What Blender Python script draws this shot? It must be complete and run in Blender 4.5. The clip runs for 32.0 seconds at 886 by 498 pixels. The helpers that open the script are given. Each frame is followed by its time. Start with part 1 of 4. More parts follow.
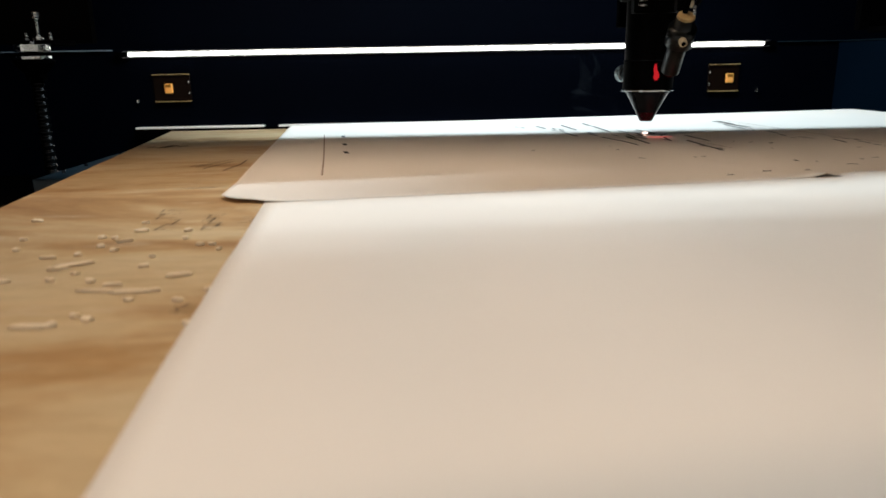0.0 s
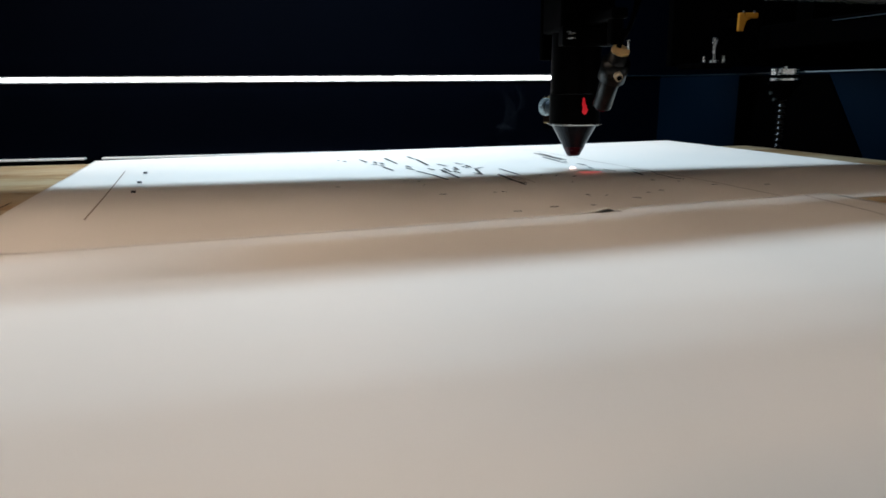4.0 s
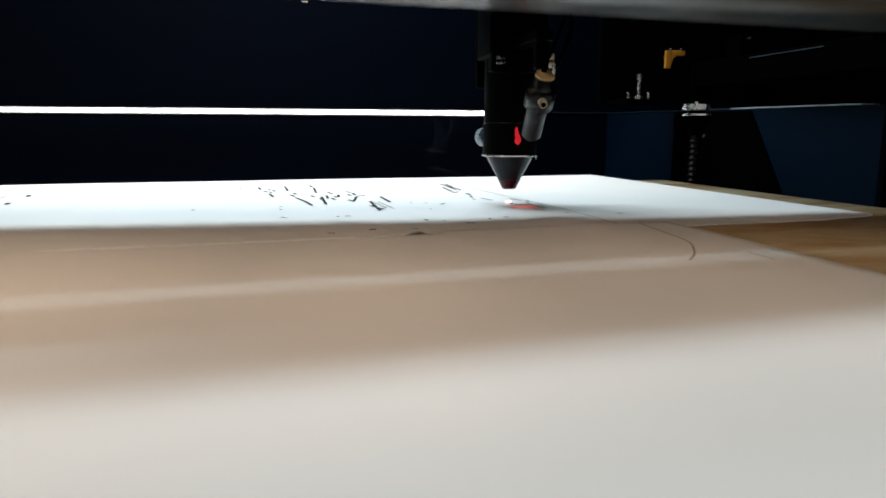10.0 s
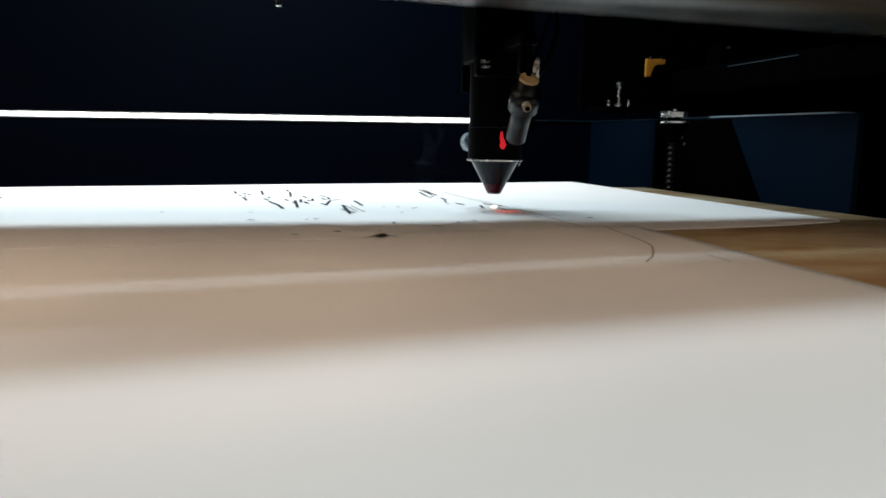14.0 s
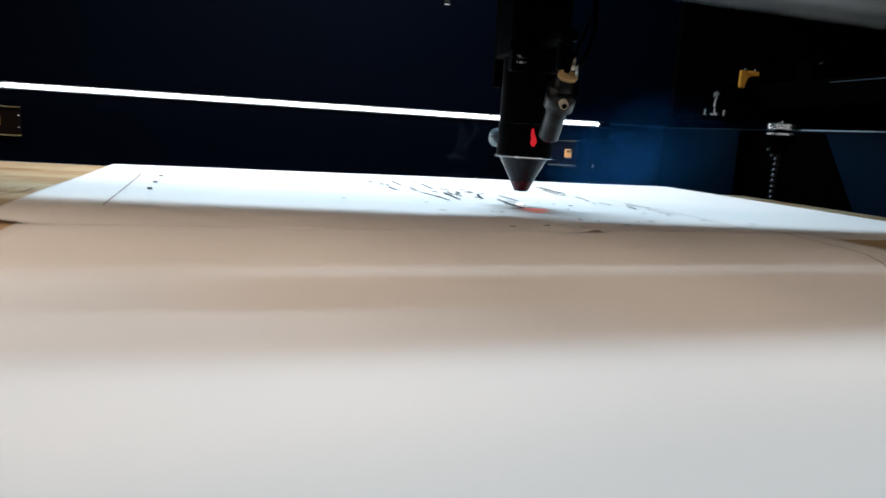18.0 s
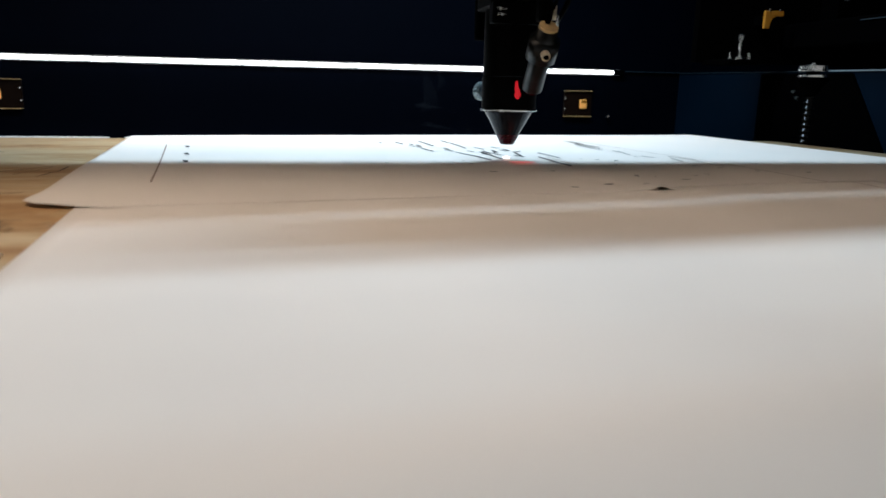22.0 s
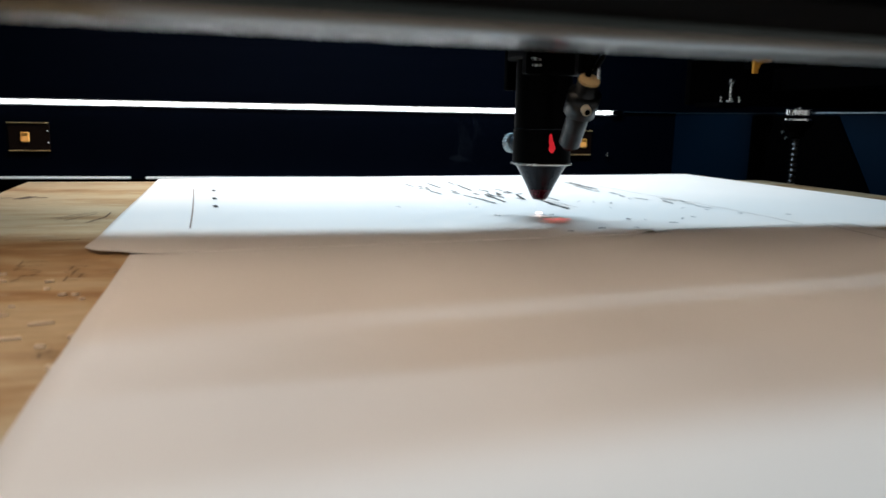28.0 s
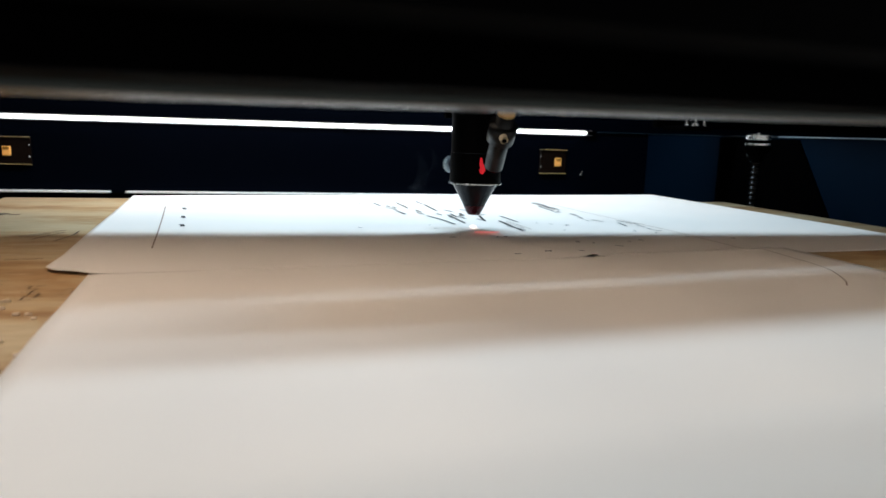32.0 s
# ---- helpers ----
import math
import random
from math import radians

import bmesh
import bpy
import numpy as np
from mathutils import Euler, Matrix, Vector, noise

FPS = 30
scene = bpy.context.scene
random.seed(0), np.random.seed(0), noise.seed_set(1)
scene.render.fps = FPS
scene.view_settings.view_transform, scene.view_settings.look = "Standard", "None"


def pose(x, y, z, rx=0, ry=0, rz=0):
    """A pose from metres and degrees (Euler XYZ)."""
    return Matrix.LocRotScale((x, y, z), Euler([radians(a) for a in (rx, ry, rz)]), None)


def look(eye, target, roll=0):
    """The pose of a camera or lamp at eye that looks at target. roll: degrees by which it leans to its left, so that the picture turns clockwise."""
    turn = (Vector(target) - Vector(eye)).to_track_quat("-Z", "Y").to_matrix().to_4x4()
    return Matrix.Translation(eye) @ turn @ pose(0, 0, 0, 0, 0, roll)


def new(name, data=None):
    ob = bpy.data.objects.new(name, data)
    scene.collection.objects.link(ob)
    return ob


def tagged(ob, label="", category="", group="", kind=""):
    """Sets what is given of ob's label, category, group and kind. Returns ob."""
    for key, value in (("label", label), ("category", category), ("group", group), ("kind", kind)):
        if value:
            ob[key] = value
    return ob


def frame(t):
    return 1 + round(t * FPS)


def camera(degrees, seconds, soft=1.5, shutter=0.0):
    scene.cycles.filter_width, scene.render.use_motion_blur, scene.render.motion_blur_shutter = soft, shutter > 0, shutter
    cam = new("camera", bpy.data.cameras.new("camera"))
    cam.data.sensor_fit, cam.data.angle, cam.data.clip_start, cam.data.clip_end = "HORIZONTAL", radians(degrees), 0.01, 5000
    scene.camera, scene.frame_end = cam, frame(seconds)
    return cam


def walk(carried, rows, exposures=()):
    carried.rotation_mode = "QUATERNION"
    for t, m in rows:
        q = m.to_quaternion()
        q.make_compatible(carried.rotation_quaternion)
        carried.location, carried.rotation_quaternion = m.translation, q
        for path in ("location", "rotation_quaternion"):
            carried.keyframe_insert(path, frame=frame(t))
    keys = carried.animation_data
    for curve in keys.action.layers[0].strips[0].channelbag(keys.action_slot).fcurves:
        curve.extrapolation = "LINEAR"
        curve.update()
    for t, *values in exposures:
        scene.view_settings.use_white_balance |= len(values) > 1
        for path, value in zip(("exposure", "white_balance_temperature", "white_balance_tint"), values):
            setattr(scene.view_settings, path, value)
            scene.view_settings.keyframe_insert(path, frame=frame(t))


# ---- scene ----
cam = camera(64.0, 32.0, soft=1.65)
cam.data.dof.use_dof = True
cam.data.dof.focus_distance, cam.data.dof.aperture_fstop = 0.42, 21.0
PATH = [
    (0, (-0.0281, -0.7814, 0.0437), (-0.0083, 0.1848, -0.2132), -1.04),
    (0.5, (-0.0225, -0.7756, 0.0468), (0.0181, 0.1955, -0.1884), -3.01),
    (1, (-0.0034, -0.7739, 0.0456), (0.0887, 0.1984, -0.1693), -2.35),
    (1.5, (0.0056, -0.7699, 0.0474), (0.1661, 0.1947, -0.1618), -0.48),
    (2, (0.0042, -0.7652, 0.0456), (0.1897, 0.1907, -0.1821), -1.06),
    (2.5, (0.0041, -0.7648, 0.0460), (0.1880, 0.1921, -0.1787), -1.83),
    (4.5, (0.0104, -0.7719, 0.0457), (0.2135, 0.1819, -0.1755), 0.40),
    (5, (0.0163, -0.7713, 0.0438), (0.2329, 0.1791, -0.1791), 0.83),
    (5.5, (0.0242, -0.7741, 0.0426), (0.2315, 0.1858, -0.1463), 0.84),
    (6, (0.0363, -0.7744, 0.0419), (0.2277, 0.1877, -0.1524), 0.43),
    (6.5, (0.0429, -0.7711, 0.0400), (0.2325, 0.1913, -0.1547), -0.02),
    (7, (0.0448, -0.7715, 0.0395), (0.2325, 0.1910, -0.1565), 0.14),
    (7.5, (0.0498, -0.7734, 0.0397), (0.2352, 0.1907, -0.1500), 0.29),
    (8, (0.0570, -0.7779, 0.0403), (0.2330, 0.1879, -0.1500), 0.26),
    (8.5, (0.0648, -0.7797, 0.0388), (0.2401, 0.1873, -0.1460), 0.28),
    (9, (0.0708, -0.7760, 0.0391), (0.2406, 0.1934, -0.1386), 0.07),
    (9.5, (0.0719, -0.7852, 0.0397), (0.2475, 0.1837, -0.1342), 0.42),
    (10, (0.0801, -0.7857, 0.0395), (0.2586, 0.1836, -0.1293), 0.24),
    (10.5, (0.0867, -0.7861, 0.0391), (0.2643, 0.1850, -0.1204), -0.24),
    (11, (0.0888, -0.7852, 0.0377), (0.2719, 0.1840, -0.1275), 0.16),
    (11.5, (0.0882, -0.7856, 0.0376), (0.2702, 0.1841, -0.1252), 0.07),
    (12, (0.0886, -0.7862, 0.0379), (0.2727, 0.1832, -0.1249), 0.15),
    (12.5, (0.0887, -0.7862, 0.0371), (0.2739, 0.1831, -0.1248), 0.26),
    (13, (0.0881, -0.7849, 0.0367), (0.2762, 0.1845, -0.1213), 0.39),
    (13.5, (0.0886, -0.7865, 0.0372), (0.2776, 0.1830, -0.1189), 0.49),
    (15.5, (0.0980, -0.7885, 0.0352), (0.2850, 0.1815, -0.1204), 1.06),
    (16, (0.0942, -0.7881, 0.0357), (0.2775, 0.1828, -0.1183), 1.06),
    (16.5, (0.0710, -0.7888, 0.0361), (0.2296, 0.1857, -0.1225), 0.96),
    (17, (0.0544, -0.7873, 0.0358), (0.2070, 0.1877, -0.1256), 1.20),
    (17.5, (0.0291, -0.7864, 0.0349), (0.1803, 0.1885, -0.1283), 1.44),
    (18, (0.0060, -0.7878, 0.0353), (0.1963, 0.1804, -0.1266), 3.53),
    (18.5, (-0.0068, -0.7904, 0.0373), (0.2492, 0.1592, -0.1437), 3.68),
    (19, (-0.0275, -0.7925, 0.0400), (0.2108, 0.1586, -0.1567), 3.78),
    (19.5, (-0.0273, -0.7936, 0.0471), (0.2150, 0.1546, -0.1586), 2.74),
    (20, (-0.0220, -0.7878, 0.0423), (0.2261, 0.1563, -0.1747), 2.97),
    (20.5, (-0.0216, -0.7845, 0.0419), (0.2262, 0.1565, -0.1887), 2.65),
    (21, (-0.0206, -0.7784, 0.0415), (0.2247, 0.1557, -0.2181), 2.47),
    (21.5, (-0.0176, -0.7727, 0.0389), (0.2123, 0.1650, -0.2215), 2.49),
    (22, (-0.0175, -0.7725, 0.0368), (0.1806, 0.1817, -0.1874), 1.25),
    (22.5, (-0.0174, -0.7740, 0.0365), (0.1834, 0.1822, -0.1763), 1.45),
    (23, (-0.0210, -0.7803, 0.0352), (0.1762, 0.1809, -0.1576), 1.12),
    (23.5, (-0.0212, -0.7803, 0.0339), (0.1755, 0.1771, -0.1774), 0.89),
    (24, (-0.0229, -0.7787, 0.0336), (0.1773, 0.1778, -0.1784), 0.78),
    (24.5, (-0.0249, -0.7796, 0.0349), (0.1759, 0.1787, -0.1686), 0.88),
    (25, (-0.0255, -0.7826, 0.0367), (0.1738, 0.1774, -0.1601), 0.96),
    (25.5, (-0.0244, -0.7853, 0.0367), (0.1713, 0.1751, -0.1616), 1.17),
    (27.5, (-0.0249, -0.7938, 0.0428), (0.1675, 0.1690, -0.1473), 0.88),
    (28, (-0.0248, -0.7988, 0.0462), (0.1677, 0.1656, -0.1354), 1.00),
    (28.5, (-0.0257, -0.7995, 0.0456), (0.1693, 0.1645, -0.1353), 1.31),
    (29, (-0.0226, -0.8005, 0.0460), (0.1743, 0.1631, -0.1347), 1.34),
    (29.5, (-0.0228, -0.8026, 0.0484), (0.1760, 0.1611, -0.1297), 1.36),
    (30, (-0.0228, -0.8053, 0.0504), (0.1829, 0.1578, -0.1236), 1.82),
    (30.5, (-0.0231, -0.8089, 0.0533), (0.1796, 0.1558, -0.1144), 1.78),
    (31, (-0.0212, -0.8105, 0.0516), (0.1708, 0.1561, -0.1184), 1.37),
    (31.5, (-0.0144, -0.8111, 0.0506), (0.1864, 0.1539, -0.1182), 1.63),
    (32, (-0.0109, -0.8153, 0.0530), (0.1945, 0.1495, -0.1111), 1.68),
]
walk(cam, [(t, look(eye, target, roll)) for t, eye, target, roll in PATH],
     exposures=[(0, -0.06, 6400, 7.5), (1, -0.3, 5950, 7.5), (2.5, -0.3, 5900, 7.5), (8, -0.21, 5950, 7.5), (10, -0.02, 6100, 7.5), (12, -0.07, 6100, 7.5), (13.5, -0.04, 6100, 7.5), (16, 0.03, 5700, 7.2), (18, 0.02, 5650, 7.0), (20, -0.12, 5900, 7.5), (23, -0.16, 5800, 7.5), (27, -0.09, 5800, 7.2), (32, -0.08, 5900, 7.2)])

# seconds, the place on the sheet at which the nozzle points, and how far along the cross beam stands
HEAD = [
    (0, 0.0970, -0.3753, -0.3720),
    (1, 0.1149, -0.3710, -0.3695),
    (2, 0.1145, -0.3843, -0.3840),
    (4.5, 0.1650, -0.3975, -0.4017),
    (5, 0.1695, -0.3952, -0.3995),
    (5.5, 0.1738, -0.3819, -0.3872),
    (6, 0.1691, -0.3848, -0.3910),
    (6.5, 0.1683, -0.3788, -0.3866),
    (7, 0.1665, -0.3777, -0.3872),
    (7.5, 0.1633, -0.3718, -0.3828),
    (8, 0.1763, -0.3980, -0.4104),
    (8.5, 0.1731, -0.4075, -0.4220),
    (9, 0.1810, -0.4145, -0.4306),
    (9.5, 0.1741, -0.4225, -0.4380),
    (10, 0.1801, -0.4303, -0.4444),
    (10.5, 0.1877, -0.4296, -0.4438),
    (11, 0.1864, -0.4192, -0.4321),
    (11.5, 0.1893, -0.4087, -0.4215),
    (12, 0.1834, -0.4102, -0.4219),
    (12.5, 0.1872, -0.4029, -0.4143),
    (13, 0.1898, -0.4310, -0.4417),
    (13.5, 0.1880, -0.4336, -0.4426),
    (15.5, 0.1456, -0.4482, -0.4481),
    (16, 0.1123, -0.4618, -0.4600),
    (16.5, 0.1125, -0.4540, -0.4533),
    (17, 0.1136, -0.4507, -0.4517),
    (17.5, 0.1137, -0.4430, -0.4450),
    (18, 0.1127, -0.4404, -0.4443),
    (18.5, 0.1135, -0.4330, -0.4377),
    (19, 0.1113, -0.4371, -0.4430),
    (19.5, 0.1111, -0.4317, -0.4362),
    (20, 0.1118, -0.4262, -0.4283),
    (20.5, 0.1095, -0.4238, -0.4245),
    (21, 0.1089, -0.4238, -0.4226),
    (21.5, 0.1040, -0.4186, -0.4158),
    (22, 0.0878, -0.4205, -0.4150),
    (22.5, 0.0827, -0.4206, -0.4141),
    (23, 0.0805, -0.4223, -0.4133),
    (23.5, 0.0751, -0.4280, -0.4188),
    (24, 0.0748, -0.4300, -0.4202),
    (24.5, 0.0748, -0.4340, -0.4237),
    (25, 0.0756, -0.4482, -0.4372),
    (25.5, 0.0795, -0.4497, -0.4386),
    (27.5, 0.0791, -0.4688, -0.4555),
    (28, 0.0876, -0.4722, -0.4580),
    (28.5, 0.0872, -0.4739, -0.4604),
    (29, 0.0873, -0.4631, -0.4499),
    (29.5, 0.0893, -0.4582, -0.4453),
    (30, 0.0882, -0.4520, -0.4397),
    (30.5, 0.0877, -0.4497, -0.4381),
    (31, 0.0883, -0.4427, -0.4315),
    (31.5, 0.0860, -0.4398, -0.4290),
    (32, 0.0855, -0.4404, -0.4294),
]

# ---- light ----
world = bpy.data.worlds.new("room")
scene.world = world
world.use_nodes = True
world.node_tree.nodes["Background"].inputs["Color"].default_value = (1.0, 0.94, 0.87, 1)
world.node_tree.nodes["Background"].inputs["Strength"].default_value = 1.15


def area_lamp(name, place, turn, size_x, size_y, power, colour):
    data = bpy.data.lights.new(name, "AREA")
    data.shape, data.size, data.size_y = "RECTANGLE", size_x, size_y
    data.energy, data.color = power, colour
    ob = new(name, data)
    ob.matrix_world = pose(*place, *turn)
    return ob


LAMP_Y, LAMP_Z = -0.24, 0.405
area_lamp("lid_led_light", (0.06, LAMP_Y, LAMP_Z), (0, 0, 3.7), 0.36, 0.009, 3.95, (0.73, 0.89, 1.0))
# Added warm fill under the lid; no window is built there.
area_lamp("warm_fill_light", (-0.20, -0.44, 0.460), (0, 0, 0), 0.50, 0.40, 4.9, (1.0, 0.75, 0.55))


# ---- materials ----
def material(name):
    m = bpy.data.materials.new(name)
    m.use_nodes = True
    return m, m.node_tree.nodes, m.node_tree.links, m.node_tree.nodes["Principled BSDF"]


def surface(name, colour, rough=0.5, metal=0.0, vary=0.15, scale=60.0, bump=0.0, bump_scale=400.0, spec=0.5):
    """A plain surface with blotches at one scale and relief at another."""
    m, nodes, links, bsdf = material(name)
    bsdf.inputs["Roughness"].default_value = rough
    bsdf.inputs["Metallic"].default_value = metal
    bsdf.inputs["Specular IOR Level"].default_value = spec
    at = nodes.new("ShaderNodeTexCoord")
    n1 = nodes.new("ShaderNodeTexNoise")
    n1.inputs["Scale"].default_value, n1.inputs["Detail"].default_value = scale, 4.0
    links.new(at.outputs["Object"], n1.inputs["Vector"])
    ramp = nodes.new("ShaderNodeMix")
    ramp.data_type = "RGBA"
    low = tuple(c * (1 - vary) for c in colour)
    high = tuple(min(1.0, c * (1 + vary)) for c in colour)
    ramp.inputs["A"].default_value, ramp.inputs["B"].default_value = (*low, 1), (*high, 1)
    links.new(n1.outputs["Fac"], ramp.inputs["Factor"])
    links.new(ramp.outputs["Result"], bsdf.inputs["Base Color"])
    rr = nodes.new("ShaderNodeMapRange")
    rr.inputs["To Min"].default_value, rr.inputs["To Max"].default_value = max(0.02, rough - 0.1), min(1, rough + 0.1)
    links.new(n1.outputs["Fac"], rr.inputs["Value"])
    links.new(rr.outputs["Result"], bsdf.inputs["Roughness"])
    if bump:
        n2 = nodes.new("ShaderNodeTexNoise")
        n2.inputs["Scale"].default_value, n2.inputs["Detail"].default_value = bump_scale, 3
        links.new(at.outputs["Object"], n2.inputs["Vector"])
        b = nodes.new("ShaderNodeBump")
        b.inputs["Strength"].default_value, b.inputs["Distance"].default_value = bump, 0.0005
        links.new(n2.outputs["Fac"], b.inputs["Height"])
        links.new(b.outputs["Normal"], bsdf.inputs["Normal"])
    return m


def glow(name, colour, strength):
    m, nodes, links, bsdf = material(name)
    bsdf.inputs["Base Color"].default_value = (*colour, 1)
    bsdf.inputs["Emission Color"].default_value = (*colour, 1)
    bsdf.inputs["Emission Strength"].default_value = strength
    return m


def noise_node(nodes, links, at, stretch, scale, detail, distort=0.0, rough=0.5):
    m = nodes.new("ShaderNodeMapping")
    m.inputs["Scale"].default_value = stretch
    links.new(at.outputs["Object"], m.inputs["Vector"])
    n = nodes.new("ShaderNodeTexNoise")
    n.inputs["Scale"].default_value, n.inputs["Detail"].default_value = scale, detail
    n.inputs["Distortion"].default_value, n.inputs["Roughness"].default_value = distort, rough
    links.new(m.outputs["Vector"], n.inputs["Vector"])
    return n


def ramp_node(nodes, links, source, stops):
    r = nodes.new("ShaderNodeValToRGB")
    while len(r.color_ramp.elements) < len(stops):
        r.color_ramp.elements.new(0.5)
    for e, (at, colour) in zip(r.color_ramp.elements, stops):
        e.position, e.color = at, (*colour, 1)
    links.new(source.outputs["Fac"], r.inputs["Fac"])
    return r


def plywood(name):
    """Worn, oil-stained plywood: brown blotches, fine grain, pale scuffed patches."""
    m, nodes, links, bsdf = material(name)
    at = nodes.new("ShaderNodeTexCoord")
    blot = noise_node(nodes, links, at, (0.55, 1.5, 1.0), 15.0, 9.0, 0.8, 0.62)
    tone = ramp_node(nodes, links, blot, [(0.30, (0.25, 0.115, 0.038)), (0.42, (0.41, 0.240, 0.095)), (0.52, (0.52, 0.370, 0.197)), (0.70, (0.57, 0.443, 0.262))])
    grain = noise_node(nodes, links, at, (0.3, 1.0, 1.0), 320.0, 6.0, 0.5, 0.65)
    dark = ramp_node(nodes, links, grain, [(0.30, (0.62, 0.58, 0.52)), (0.62, (1.0, 1.0, 1.0))])
    mul = nodes.new("ShaderNodeMix")
    mul.data_type, mul.blend_type = "RGBA", "MULTIPLY"
    mul.inputs["Factor"].default_value = 0.45
    links.new(tone.outputs["Color"], mul.inputs["A"])
    links.new(dark.outputs["Color"], mul.inputs["B"])
    scuff = noise_node(nodes, links, at, (0.55, 2.2, 1.0), 38.0, 9.0, 0.3, 0.68)
    worn = ramp_node(nodes, links, scuff, [(0.57, (0, 0, 0)), (0.70, (0.75, 0.75, 0.75))])
    mix = nodes.new("ShaderNodeMix")
    mix.data_type = "RGBA"
    mix.inputs["B"].default_value = (0.57, 0.46, 0.31, 1)
    links.new(mul.outputs["Result"], mix.inputs["A"])
    links.new(worn.outputs["Color"], mix.inputs["Factor"])
    links.new(mix.outputs["Result"], bsdf.inputs["Base Color"])
    bsdf.inputs["Roughness"].default_value = 0.65
    bsdf.inputs["Specular IOR Level"].default_value = 0.3
    b = nodes.new("ShaderNodeBump")
    b.inputs["Strength"].default_value, b.inputs["Distance"].default_value = 0.5, 0.0006
    links.new(scuff.outputs["Fac"], b.inputs["Height"])
    links.new(b.outputs["Normal"], bsdf.inputs["Normal"])
    return m


PAPER = surface("cream_card", (0.75, 0.69, 0.62), 0.75, vary=0.05, scale=14.0)
WOOD = plywood("stained_plywood")
PLY = surface("cut_ply_edge", (0.20, 0.12, 0.055), 0.8, vary=0.3, scale=200.0)
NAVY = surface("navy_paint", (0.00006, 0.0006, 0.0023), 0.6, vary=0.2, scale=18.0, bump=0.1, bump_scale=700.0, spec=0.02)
BLACK = surface("black_anodised", (0.0004, 0.0004, 0.0005), 0.45, vary=0.2, scale=90.0, bump=0.08, spec=0.025)
MATT = surface("matt_black", (0.0002, 0.0002, 0.00025), 0.8, vary=0.2, scale=60.0, spec=0.008)
GUN = surface("dark_nozzle_metal", (0.013, 0.015, 0.019), 0.24, metal=0.35, vary=0.4, scale=300.0, bump=0.1, spec=0.25)
STEEL = surface("bright_steel", (0.62, 0.62, 0.60), 0.25, metal=1.0, vary=0.15, scale=300.0)
ALU = surface("aluminium_trim", (0.72, 0.72, 0.74), 0.3, metal=1.0, vary=0.1, scale=200.0)
KNURL = surface("worn_grey_steel", (0.42, 0.48, 0.50), 0.35, metal=1.0, vary=0.2, scale=300.0)
BRASS = surface("dull_brass", (0.60, 0.42, 0.19), 0.45, metal=0.15, vary=0.15, scale=300.0)
AMBER = surface("amber_plastic", (0.29, 0.125, 0.010), 0.4, vary=0.15, scale=120.0)
RAIL = surface("grey_glossy_steel", (0.021, 0.025, 0.024), 0.20, vary=0.3, scale=60.0, bump=0.1, bump_scale=160.0, spec=0.1)
# Pale tone holds the light caught along ledge and panel edges.
LIT_EDGE = surface("lit_blue_edge", (0.28, 0.36, 0.42), 0.4, vary=0.2, scale=80.0)
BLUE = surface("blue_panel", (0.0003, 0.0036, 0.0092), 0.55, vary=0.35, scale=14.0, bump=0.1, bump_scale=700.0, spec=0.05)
MAROON = surface("red_lit_tip_and_lens", (0.055, 0.002, 0.008), 0.25, metal=0.3, vary=0.7, scale=500.0)
CHAR = surface("charred_cut", (0.018, 0.014, 0.012), 0.9, vary=0.3, scale=500.0)
INK = surface("brown_line", (0.26, 0.19, 0.14), 0.85, vary=0.2, scale=500.0)
CHIP = surface("pale_wood_chip", (0.72, 0.57, 0.38), 0.7, vary=0.2, scale=300.0)
EDGE_GLINT = surface("blue_grey_edge_glint", (0.010, 0.018, 0.026), 0.5, vary=0.2, scale=60.0)
CREAM = surface("pale_brass", (0.62, 0.54, 0.40), 0.4, metal=0.4, vary=0.15, scale=300.0)
THREAD = surface("oiled_black_thread", (0.0012, 0.0013, 0.0014), 0.22, vary=0.2, scale=200.0, spec=0.12)
BROWN = surface("brown_bulb_halo", (0.004, 0.0015, 0.0005), 0.45, vary=0.3, scale=150.0, spec=0.1)
WHITE = surface("white_trim_strip", (0.80, 0.80, 0.78), 0.35, vary=0.1, scale=200.0)
SLATE = surface("slate_metal_tube", (0.0016, 0.0023, 0.0025), 0.36, metal=0.3, vary=0.2, scale=300.0)
ENGRAVE = surface("engraved_wood", (0.07, 0.04, 0.02), 0.9, vary=0.3, scale=500.0)
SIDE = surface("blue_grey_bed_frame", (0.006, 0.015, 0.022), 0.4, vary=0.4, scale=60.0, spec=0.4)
LED = glow("led_white", (1.0, 0.97, 0.92), 9.0)
WARM = glow("warm_bulb", (1.0, 0.46, 0.10), 0.042)
RED = glow("red_reflection", (1.0, 0.015, 0.03), 0.32)
DOT = glow("red_light_on_card", (1.0, 0.28, 0.24), 0.58)
SPARK = glow("cutting_spark", (1.0, 0.72, 0.64), 3.0)


# ---- mesh helpers ----
def part(name, bm, mat, parent=None, label="", smooth=False):
    mesh = bpy.data.meshes.new(name)
    bm.to_mesh(mesh)
    bm.free()
    mesh.materials.append(mat)
    if smooth:
        for p in mesh.polygons:
            p.use_smooth = True
    ob = new(name, mesh)
    if parent:
        ob.parent = parent
    if label:
        ob["label"] = label
    return ob


def thing(name, place, label, category, group="", kind=""):
    ob = new(name)
    ob.empty_display_size = 0.01
    ob.location = place
    return tagged(ob, label, category, group, kind)


